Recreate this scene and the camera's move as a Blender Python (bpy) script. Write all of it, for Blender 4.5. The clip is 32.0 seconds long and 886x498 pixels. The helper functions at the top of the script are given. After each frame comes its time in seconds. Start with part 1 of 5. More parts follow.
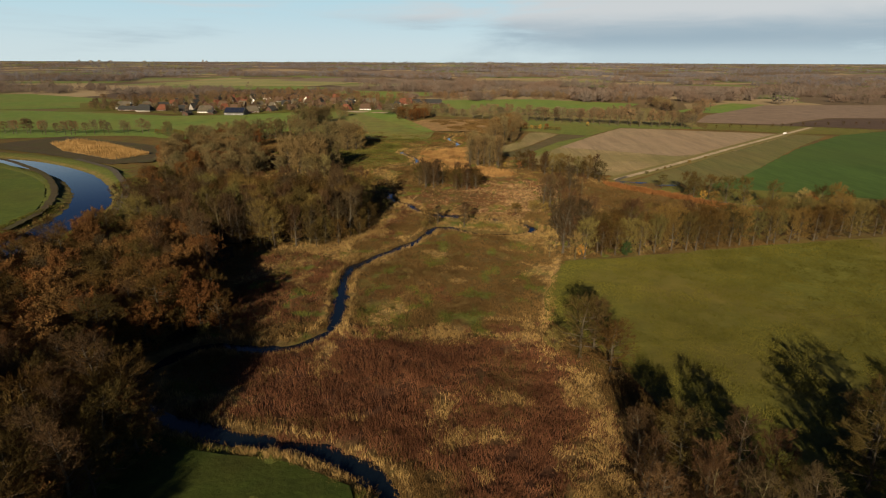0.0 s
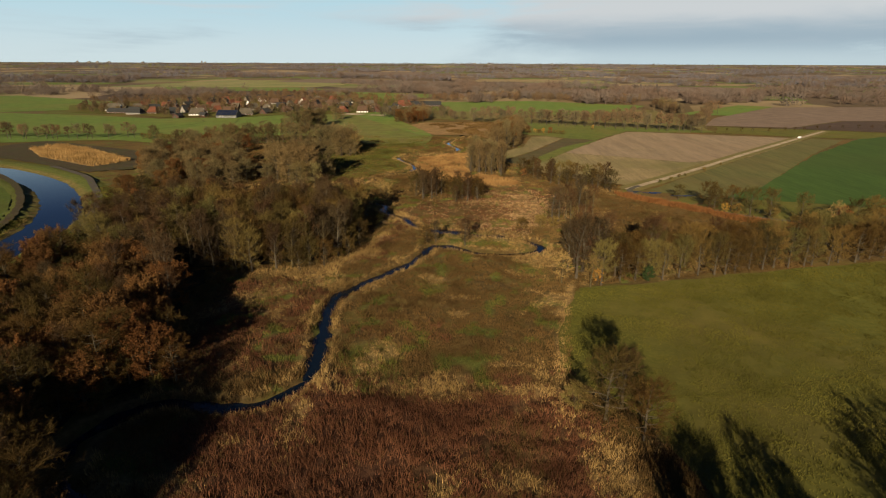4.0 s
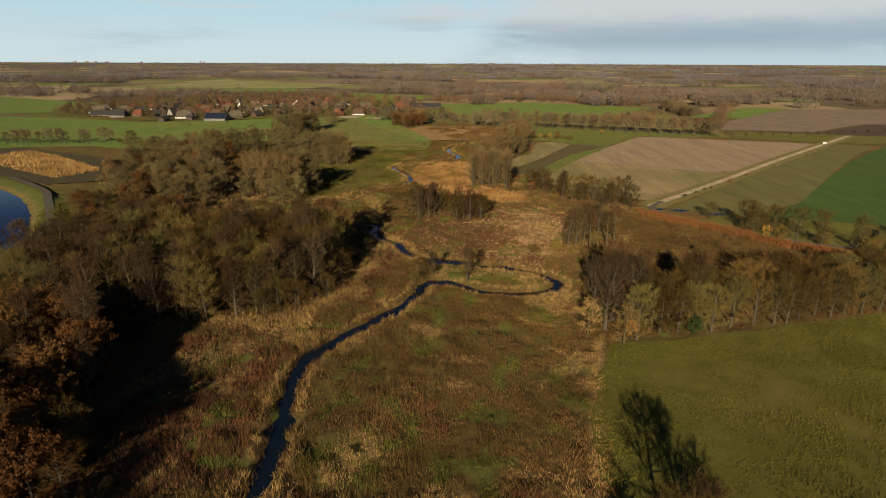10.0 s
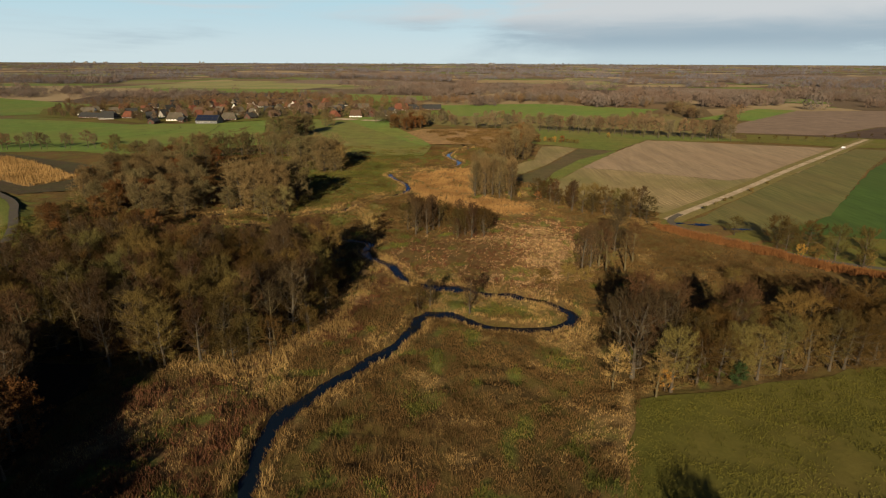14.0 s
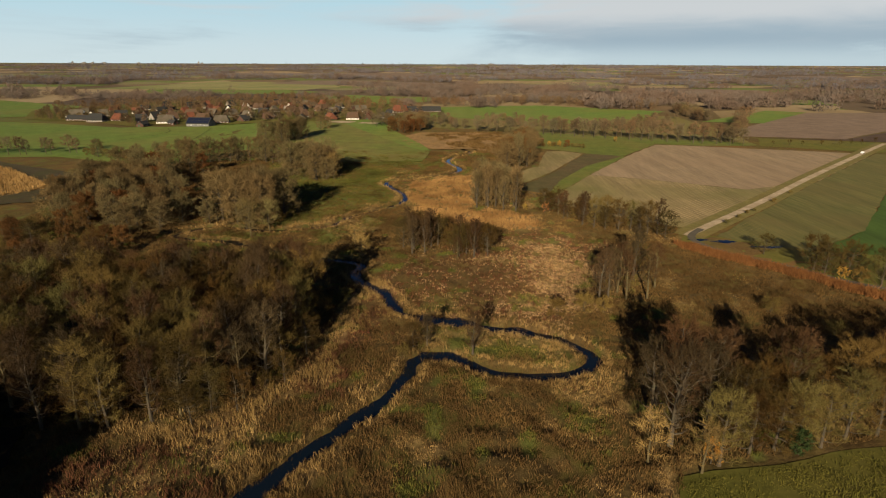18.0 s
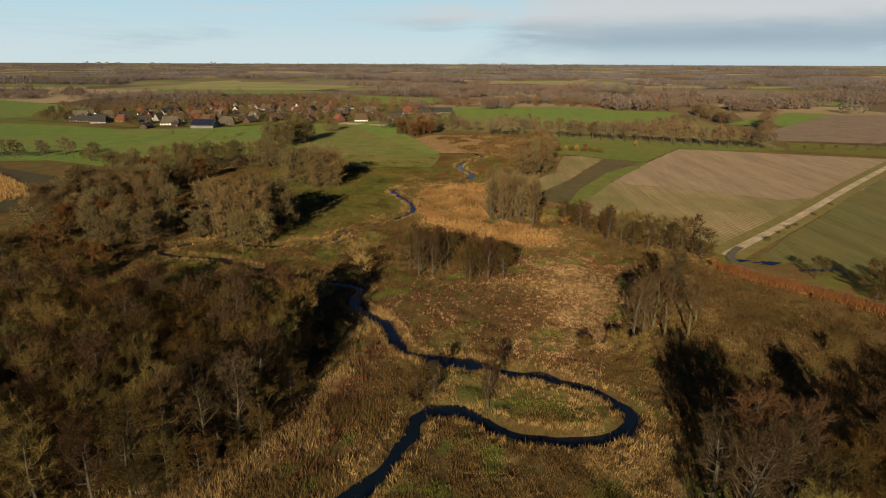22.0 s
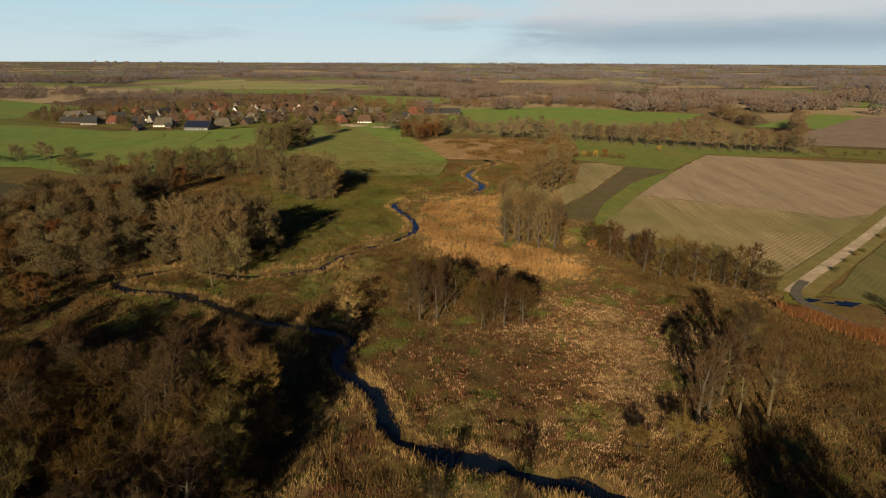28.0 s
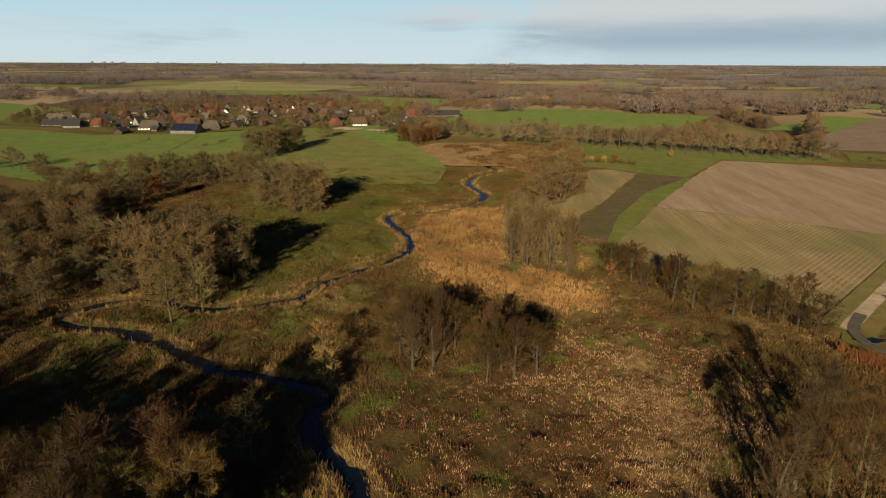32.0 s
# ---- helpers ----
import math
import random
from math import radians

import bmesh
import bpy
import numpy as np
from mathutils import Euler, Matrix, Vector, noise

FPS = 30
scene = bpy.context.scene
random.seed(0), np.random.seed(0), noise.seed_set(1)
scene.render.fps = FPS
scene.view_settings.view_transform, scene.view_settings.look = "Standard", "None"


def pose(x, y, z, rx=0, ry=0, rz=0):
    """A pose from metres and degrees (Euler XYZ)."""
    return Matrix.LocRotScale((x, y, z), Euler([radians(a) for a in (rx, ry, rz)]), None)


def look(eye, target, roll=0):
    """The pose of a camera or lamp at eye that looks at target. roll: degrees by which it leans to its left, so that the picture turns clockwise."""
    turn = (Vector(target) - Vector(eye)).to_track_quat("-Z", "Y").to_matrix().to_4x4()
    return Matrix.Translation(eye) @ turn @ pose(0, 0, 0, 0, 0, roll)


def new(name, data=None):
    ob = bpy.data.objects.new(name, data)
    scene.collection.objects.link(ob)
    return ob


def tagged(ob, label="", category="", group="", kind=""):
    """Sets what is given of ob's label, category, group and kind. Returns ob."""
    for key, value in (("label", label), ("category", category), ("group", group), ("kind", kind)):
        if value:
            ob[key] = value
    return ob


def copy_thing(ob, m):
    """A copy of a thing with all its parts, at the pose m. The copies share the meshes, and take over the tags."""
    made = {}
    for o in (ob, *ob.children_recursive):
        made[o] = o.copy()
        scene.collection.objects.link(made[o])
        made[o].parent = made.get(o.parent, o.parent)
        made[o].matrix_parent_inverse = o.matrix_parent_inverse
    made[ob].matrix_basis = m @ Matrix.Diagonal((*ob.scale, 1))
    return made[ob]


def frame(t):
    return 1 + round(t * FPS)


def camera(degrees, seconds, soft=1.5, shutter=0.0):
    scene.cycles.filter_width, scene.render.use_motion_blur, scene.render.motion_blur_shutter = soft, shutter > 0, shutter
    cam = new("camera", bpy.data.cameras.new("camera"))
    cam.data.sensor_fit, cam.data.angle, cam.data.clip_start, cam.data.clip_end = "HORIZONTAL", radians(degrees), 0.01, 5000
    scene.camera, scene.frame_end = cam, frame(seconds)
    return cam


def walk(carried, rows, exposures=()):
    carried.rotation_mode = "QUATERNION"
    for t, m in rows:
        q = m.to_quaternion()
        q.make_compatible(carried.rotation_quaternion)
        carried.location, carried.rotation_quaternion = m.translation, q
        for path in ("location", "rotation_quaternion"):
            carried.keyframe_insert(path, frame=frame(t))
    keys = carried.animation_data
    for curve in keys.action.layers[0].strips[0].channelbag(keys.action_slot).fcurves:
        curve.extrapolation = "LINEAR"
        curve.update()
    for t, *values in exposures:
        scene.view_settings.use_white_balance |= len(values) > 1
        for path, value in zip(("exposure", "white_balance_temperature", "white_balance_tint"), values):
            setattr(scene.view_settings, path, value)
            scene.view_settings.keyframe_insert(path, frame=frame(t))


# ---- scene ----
cam = camera(76.2, 32.0, soft=1.1)
PATH = [
    (0, 0.00, 0.00, 60.00, 71.416, -0.000),
    (2, 0.25, 10.89, 59.87, 71.473, -0.004),
    (4, 0.49, 21.85, 59.81, 71.508, -0.007),
    (6, 0.72, 32.80, 59.81, 71.520, -0.010),
    (8, 0.93, 43.65, 59.85, 71.517, 0.014),
    (10, 1.12, 54.38, 59.92, 71.514, 0.039),
    (12, 1.28, 64.95, 60.01, 71.511, 0.063),
    (14, 1.41, 75.35, 60.11, 71.521, 0.071),
    (16, 1.50, 85.61, 60.19, 71.543, 0.062),
    (18, 1.56, 95.76, 60.25, 71.566, 0.054),
    (20, 1.58, 105.86, 60.28, 71.570, 0.045),
    (20.75, 1.57, 109.64, 60.28, 71.565, 0.011),
    (21.25, 1.56, 112.17, 60.27, 71.561, 0.238),
    (21.75, 1.55, 114.71, 60.26, 71.558, 0.841),
    (22.25, 1.54, 117.25, 60.25, 71.554, 1.550),
    (22.75, 1.52, 119.80, 60.23, 71.551, 2.168),
    (23.25, 1.50, 122.36, 60.21, 71.544, 2.420),
    (24, 1.47, 126.22, 60.17, 71.531, 2.352),
    (26, 1.33, 136.70, 60.02, 71.497, 2.171),
    (28, 1.14, 147.56, 59.77, 71.462, 1.989),
    (30, 0.89, 158.96, 59.42, 71.506, 1.940),
    (32, 0.58, 171.08, 58.96, 71.551, 1.891),
]
walk(cam, [(t, pose(x, y, z, rx, 0, rz) @ pose(0, 0, 0, 0, 0, 0.22)) for t, x, y, z, rx, rz in PATH])
scene.view_settings.exposure = 0.55

# ---- world and sun ----
SUN_UP, SUN_FROM = radians(18.5), Vector((-0.205, -0.98, 0)).normalized()
sun_data = bpy.data.lights.new("sun", "SUN")
sun_data.energy, sun_data.angle, sun_data.color = 5.0, radians(0.5), (1.0, 0.80, 0.545)
sun = new("sun", sun_data)
sun.matrix_world = look(SUN_FROM * 100 + Vector((0, 0, 100 * math.tan(SUN_UP))), (0, 0, 0))

world = bpy.data.worlds.new("sky")
scene.world = world
world.use_nodes = True
wn, wl = world.node_tree.nodes, world.node_tree.links
wn.clear()


def wnode(kind, **values):
    n = wn.new(kind)
    for k, v in values.items():
        n.inputs[k].default_value = v
    return n


sky = wn.new("ShaderNodeTexSky")
sky.sky_type, sky.sun_disc = "NISHITA", False
sky.sun_elevation = SUN_UP
sky.sun_rotation = math.atan2(SUN_FROM.x, SUN_FROM.y)
sky.altitude, sky.air_density, sky.dust_density, sky.ozone_density = 60, 0.32, 0.05, 3.0
back = wnode("ShaderNodeBackground", Strength=0.046)
out = wn.new("ShaderNodeOutputWorld")
coord = wn.new("ShaderNodeTexCoord")
split = wn.new("ShaderNodeSeparateXYZ")
wl.new(coord.outputs["Generated"], split.inputs["Vector"])


def wrange(value, low, high, to_low=0.0, to_high=1.0, smooth=True):
    r = wn.new("ShaderNodeMapRange")
    r.interpolation_type = "SMOOTHSTEP" if smooth else "LINEAR"
    for key, v in (("From Min", low), ("From Max", high), ("To Min", to_low), ("To Max", to_high)):
        r.inputs[key].default_value = v
    wl.new(value, r.inputs["Value"])
    return r.outputs["Result"]


def wmath(kind, a, b):
    m = wn.new("ShaderNodeMath")
    m.operation = kind
    for k, v in enumerate((a, b)):
        if isinstance(v, bpy.types.NodeSocket):
            wl.new(v, m.inputs[k])
        else:
            m.inputs[k].default_value = v
    return m.outputs["Value"]


def wmix(fac, a, b):
    m = wn.new("ShaderNodeMix")
    m.data_type = "RGBA"
    for key, v in (("Factor", fac), ("A", a), ("B", b)):
        if isinstance(v, bpy.types.NodeSocket):
            wl.new(v, m.inputs[key])
        else:
            m.inputs[key].default_value = (*v, 1)
    return m.outputs["Result"]


def wnoise(scale, stretch, shift, detail=8.0, rough=0.55, bend=0.4):
    mp = wnode("ShaderNodeMapping", Scale=stretch, Location=shift)
    t = wnode("ShaderNodeTexNoise", Scale=scale, Detail=detail, Roughness=rough, Distortion=bend)
    wl.new(coord.outputs["Generated"], mp.inputs["Vector"])
    wl.new(mp.outputs["Vector"], t.inputs["Vector"])
    return t.outputs["Fac"]


# pale haze low down, clear deep sky above, a bank of grey cloud over one side
haze = wrange(split.outputs["Z"], 0.085, 0.22, 0.95, 0.0)
air = wmix(wrange(split.outputs["Z"], 0.0, 0.10), (9.2, 10.9, 11.2), (7.2, 10.4, 11.6))
low_sky = wmix(haze, sky.outputs["Color"], air)
bank = wmath("ADD", wnoise(1.5, (1.6, 1.6, 12.0), (0.3, 0.2, 0.1)), wmath("MULTIPLY", wrange(split.outputs["X"], -0.15, 0.35), 0.36))
bank = wmath("ADD", bank, wmath("MULTIPLY", wrange(split.outputs["Z"], 0.01, 0.06), 0.10))
bank = wmath("MULTIPLY", wrange(bank, 0.58, 0.82), wmath("MULTIPLY", haze, wrange(split.outputs["Z"], 0.0, 0.035, 0.35, 1.0)))
belly = wmath("ADD", wmath("MULTIPLY", wrange(split.outputs["Z"], 0.025, 0.10), 0.75), wmath("MULTIPLY", wnoise(3.0, (2.0, 2.0, 14.0), (0.7, 0.1, 0.4)), 0.45))
cloud = wmix(wrange(belly, 0.2, 0.78), (5.0, 6.5, 7.6), (9.0, 9.4, 9.6))
wl.new(wmix(bank, low_sky, cloud), back.inputs["Color"])
wl.new(back.outputs["Background"], out.inputs["Surface"])


# ---- materials ----
def start(name, rough=0.9, spec=0.2):
    m = bpy.data.materials.new(name)
    m.use_nodes = True
    n, l = m.node_tree.nodes, m.node_tree.links
    b = n["Principled BSDF"]
    b.inputs["Roughness"].default_value = rough
    b.inputs["Diffuse Roughness"].default_value = 0.6 if rough > 0.75 else 0.0
    b.inputs["Specular IOR Level"].default_value = spec
    return m, n, l, b


def rgb(c):
    return (*c, 1.0)


def mix(n, l, fac, a, b, mode="MIX"):
    x = n.new("ShaderNodeMix")
    x.data_type, x.blend_type = "RGBA", mode
    for key, v in (("Factor", fac), ("A", a), ("B", b)):
        if isinstance(v, bpy.types.NodeSocket):
            l.new(v, x.inputs[key])
        else:
            x.inputs[key].default_value = v if key == "Factor" else rgb(v)
    return x.outputs["Result"]


def noise_tex(n, l, scale, detail=4.0, rough=0.55, stretch=None, turn=0.0, where="Object"):
    c = n.new("ShaderNodeTexCoord")
    t = n.new("ShaderNodeTexNoise")
    t.inputs["Scale"].default_value, t.inputs["Detail"].default_value, t.inputs["Roughness"].default_value = scale, detail, rough
    if stretch:
        mp = n.new("ShaderNodeMapping")
        mp.inputs["Scale"].default_value, mp.inputs["Rotation"].default_value = stretch, (0, 0, turn)
        l.new(c.outputs[where], mp.inputs["Vector"])
        l.new(mp.outputs["Vector"], t.inputs["Vector"])
    else:
        l.new(c.outputs[where], t.inputs["Vector"])
    return t.outputs["Fac"]


def steep(n, l, v, low, high):
    r = n.new("ShaderNodeMapRange")
    r.inputs["From Min"].default_value, r.inputs["From Max"].default_value = low, high
    l.new(v, r.inputs["Value"])
    return r.outputs["Result"]


def bump(n, l, b, h, strength, dist):
    k = n.new("ShaderNodeBump")
    k.inputs["Strength"].default_value, k.inputs["Distance"].default_value = strength, dist
    l.new(h, k.inputs["Height"])
    l.new(k.outputs["Normal"], b.inputs["Normal"])


def surface(name, low, high, stain, big=0.03, fine=0.8, rough=0.9, stretch=None, turn=0.0, dist=0.3, spec=0.15, strength=0.6):
    """A natural surface: two colours by fine grain, a third in broad stains."""
    low, high, stain = ([x * 0.66 for x in tone] for tone in (low, high, stain))
    m, n, l, b = start(name, rough, spec)
    f = noise_tex(n, l, fine, 5.0, 0.65, stretch, turn)
    g = noise_tex(n, l, big, 4.0, 0.6)
    c = mix(n, l, steep(n, l, f, 0.3, 0.7), low, high)
    c = mix(n, l, steep(n, l, g, 0.42, 0.68), c, stain)
    mid = noise_tex(n, l, (big * fine) ** 0.5, 6.0, 0.7, stretch, turn)
    c = mix(n, l, steep(n, l, mid, 0.3, 0.72), mix(n, l, 1.0, c, (0.74, 0.74, 0.72), "MULTIPLY"), mix(n, l, 1.0, c, (1.2, 1.18, 1.15), "MULTIPLY"))
    l.new(c, b.inputs["Base Color"])
    bump(n, l, b, f, strength, dist)
    return m


def leafy(name, low, high, rough=0.85, by="object", spread=1.0):
    """Twigs, blades and leaves: the colour varies by piece and by plant."""
    m, n, l, b = start(name, rough, 0.1)
    geo = n.new("ShaderNodeNewGeometry")
    c = mix(n, l, geo.outputs["Random Per Island"], low, high)
    if by == "object":
        o = n.new("ShaderNodeObjectInfo")
        other = n.new("ShaderNodeMath")
        other.operation = "FRACT"
        times = n.new("ShaderNodeMath")
        times.operation, times.inputs[1].default_value = "MULTIPLY", 17.3
        l.new(o.outputs["Random"], times.inputs[0])
        l.new(times.outputs["Value"], other.inputs[0])
        tint = mix(n, l, other.outputs["Value"], [1 + 0.12 * spread, 1 - 0.10 * spread, 1 - 0.22 * spread], [1 - 0.10 * spread, 1 + 0.04 * spread, 1.0])
        c = mix(n, l, 1.0, c, tint, "MULTIPLY")
        v = n.new("ShaderNodeHueSaturation")
        r = n.new("ShaderNodeMapRange")
        r.inputs["To Min"].default_value, r.inputs["To Max"].default_value = 0.68, 1.35
        l.new(o.outputs["Random"], r.inputs["Value"])
        l.new(r.outputs["Result"], v.inputs["Value"])
        l.new(c, v.inputs["Color"])
        c = v.outputs["Color"]
    elif by == "stand":
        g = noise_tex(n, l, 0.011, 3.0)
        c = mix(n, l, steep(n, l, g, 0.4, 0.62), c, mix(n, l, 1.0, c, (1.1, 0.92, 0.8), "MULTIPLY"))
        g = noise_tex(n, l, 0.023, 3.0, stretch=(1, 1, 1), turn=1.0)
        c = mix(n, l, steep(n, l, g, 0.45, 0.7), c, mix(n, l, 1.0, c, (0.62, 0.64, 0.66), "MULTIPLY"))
    else:
        g = noise_tex(n, l, 0.06, 4.0)
        c = mix(n, l, steep(n, l, g, 0.35, 0.7), c, [x * 0.62 for x in low])
    l.new(c, b.inputs["Base Color"])
    return m


def plain(name, c, rough=0.7, metal=0.0, grain=6.0, vary=0.25):
    m, n, l, b = start(name, rough, 0.3)
    b.inputs["Metallic"].default_value = metal
    f = noise_tex(n, l, grain, 5.0, 0.6)
    l.new(mix(n, l, f, [x * (1 - vary) for x in c], [min(1, x * (1 + vary)) for x in c]), b.inputs["Base Color"])
    return m


BARK = surface("bark", (0.07, 0.055, 0.04), (0.16, 0.13, 0.095), (0.09, 0.09, 0.06), 0.5, 6.0, stretch=(1, 1, 0.2), dist=0.03)
PALE_BARK = surface("pale_bark", (0.11, 0.092, 0.045), (0.22, 0.185, 0.095), (0.08, 0.065, 0.035), 0.8, 5.0, dist=0.02)
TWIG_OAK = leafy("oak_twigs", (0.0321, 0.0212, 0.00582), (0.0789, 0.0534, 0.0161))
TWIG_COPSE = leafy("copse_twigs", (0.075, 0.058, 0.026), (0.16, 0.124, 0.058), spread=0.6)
# garden twigs lightened, with aerial haze taken into the colour
TWIG_GARDEN = leafy("garden_tree_twigs", (0.08, 0.06, 0.036), (0.16, 0.12, 0.072), spread=0.9)
# alder twigs set darker so the near wood's shade sits in their colour
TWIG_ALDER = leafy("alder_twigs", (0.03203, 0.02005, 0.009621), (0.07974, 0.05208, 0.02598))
TWIG_ASH = leafy("ash_twigs", (0.062, 0.049, 0.015), (0.14, 0.108, 0.036))
TWIG_WILLOW = leafy("willow_twigs", (0.067, 0.0535, 0.0161), (0.155, 0.125, 0.0415))
TWIG_PALE = leafy("pale_twigs", (0.11, 0.088, 0.034), (0.23, 0.185, 0.075))
LEAF_RUSSET = leafy("russet_leaves", (0.058, 0.030, 0.0105), (0.145, 0.077, 0.027))
LEAF_RED = leafy("red_hedge_leaves", (0.13, 0.048, 0.018), (0.24, 0.10, 0.036))
LEAF_GOLD = leafy("golden_leaves", (0.16, 0.10, 0.022), (0.30, 0.19, 0.045))
LEAF_GREEN = leafy("evergreen_leaves", (0.02, 0.035, 0.012), (0.05, 0.075, 0.025))
# canopy brown muted and greyed to hold the aerial haze
FARWOOD_HAZED = leafy("hazed_far_canopy", (0.115, 0.096, 0.08), (0.15, 0.125, 0.105), by="stand")
# blue-grey base colour paints the haze over the horizon woods
HORIZON_HAZED = leafy("hazed_horizon_canopy", (0.105, 0.104, 0.118), (0.155, 0.152, 0.168), by="stand")
REED = leafy("straw_reed", (0.2321, 0.15, 0.05178), (0.4107, 0.2857, 0.1161), by="place")
RUST = leafy("rust_sedge", (0.085, 0.036, 0.018), (0.185, 0.084, 0.042), by="place")
ROUGH = leafy("rough_grass_blades", (0.08694, 0.05299, 0.01822), (0.1822, 0.1134, 0.04057), by="place")
TUSSOCK = leafy("green_tussock", (0.06936, 0.07624, 0.01419), (0.1615, 0.153, 0.03154), by="place")
PALE_GRASS = leafy("bleached_grass", (0.336, 0.2184, 0.112), (0.5152, 0.3472, 0.196), by="place")
PASTURE_BLADE = leafy("pasture_blades", (0.09, 0.0882, 0.0144), (0.1484, 0.135, 0.027), by="place")
ORANGE = leafy("orange_reed", (0.256, 0.14, 0.0468), (0.492, 0.302, 0.122), by="place")
WHEAT = leafy("yellow_reed", (0.323, 0.196, 0.068), (0.493, 0.323, 0.128), by="place")

PASTURE = surface("olive_pasture", (0.085, 0.09, 0.0165), (0.134, 0.134, 0.027), (0.128, 0.109, 0.028), 0.022, 0.9, dist=0.12)
LUSH = surface("lush_meadow", (0.088, 0.144, 0.027), (0.148, 0.22, 0.046), (0.155, 0.172, 0.043), 0.012, 0.5, dist=0.1)
RIVERSIDE = surface("riverside_meadow", (0.055, 0.085, 0.014), (0.095, 0.13, 0.024), (0.085, 0.095, 0.02), 0.02, 0.6, dist=0.1)
DEEP = surface("winter_cereal", (0.034, 0.072, 0.014), (0.062, 0.11, 0.024), (0.055, 0.09, 0.02), 0.012, 0.6, dist=0.05, stretch=(1, 0.15, 1), turn=0.75)
SOIL = surface("tilled_soil", (0.2, 0.154, 0.102), (0.295, 0.23, 0.153), (0.235, 0.176, 0.118), 0.012, 0.7, dist=0.2, stretch=(1, 0.12, 1), turn=-0.82)
STUBBLE = surface("stubble_field", (0.16, 0.13, 0.066), (0.27, 0.214, 0.112), (0.14, 0.135, 0.05), 0.015, 0.7, dist=0.15, stretch=(1, 0.1, 1), turn=-0.82)
DARKSOIL = surface("dark_soil", (0.06, 0.042, 0.03), (0.10, 0.07, 0.05), (0.075, 0.052, 0.04), 0.01, 0.5, dist=0.1)
MIDSOIL = surface("brown_soil", (0.15, 0.112, 0.085), (0.22, 0.165, 0.125), (0.17, 0.128, 0.096), 0.01, 0.5, dist=0.1)
WINTERROW = surface("young_crop_soil", (0.075, 0.06, 0.03), (0.12, 0.094, 0.048), (0.066, 0.068, 0.024), 0.03, 0.6, dist=0.1)
STRAWFIELD = surface("straw_field", (0.24, 0.182, 0.1), (0.36, 0.28, 0.16), (0.2, 0.16, 0.08), 0.03, 0.8, dist=0.2)
SAND = surface("sandy_track", (0.32, 0.262, 0.19), (0.47, 0.395, 0.295), (0.25, 0.2, 0.13), 0.12, 1.5, dist=0.05)
MUD = surface("mud_bank", (0.045, 0.035, 0.022), (0.09, 0.07, 0.04), (0.06, 0.06, 0.025), 0.08, 0.9, dist=0.15)
DITCH = surface("ditch_grass", (0.02, 0.03, 0.01), (0.045, 0.055, 0.018), (0.03, 0.03, 0.015), 0.1, 0.8)
MARGIN = surface("green_margin", (0.08, 0.108, 0.022), (0.135, 0.16, 0.036), (0.145, 0.135, 0.04), 0.03, 0.7)
VERGE = surface("olive_verge", (0.115, 0.108, 0.036), (0.19, 0.168, 0.06), (0.16, 0.128, 0.045), 0.05, 0.9)
ASPHALT = surface("asphalt_path", (0.07, 0.065, 0.055), (0.11, 0.10, 0.085), (0.09, 0.08, 0.06), 0.1, 2.0, dist=0.02)


def water_material():
    m, n, l, b = start("still_water", 0.04, 0.5)
    b.inputs["Base Color"].default_value = (0.005, 0.010, 0.018, 1)
    b.inputs["IOR"].default_value = 1.33
    f = noise_tex(n, l, 1.1, 3.0, 0.5, (1, 0.5, 1))
    bump(n, l, b, f, 0.05, 0.05)
    return m


WATER = water_material()


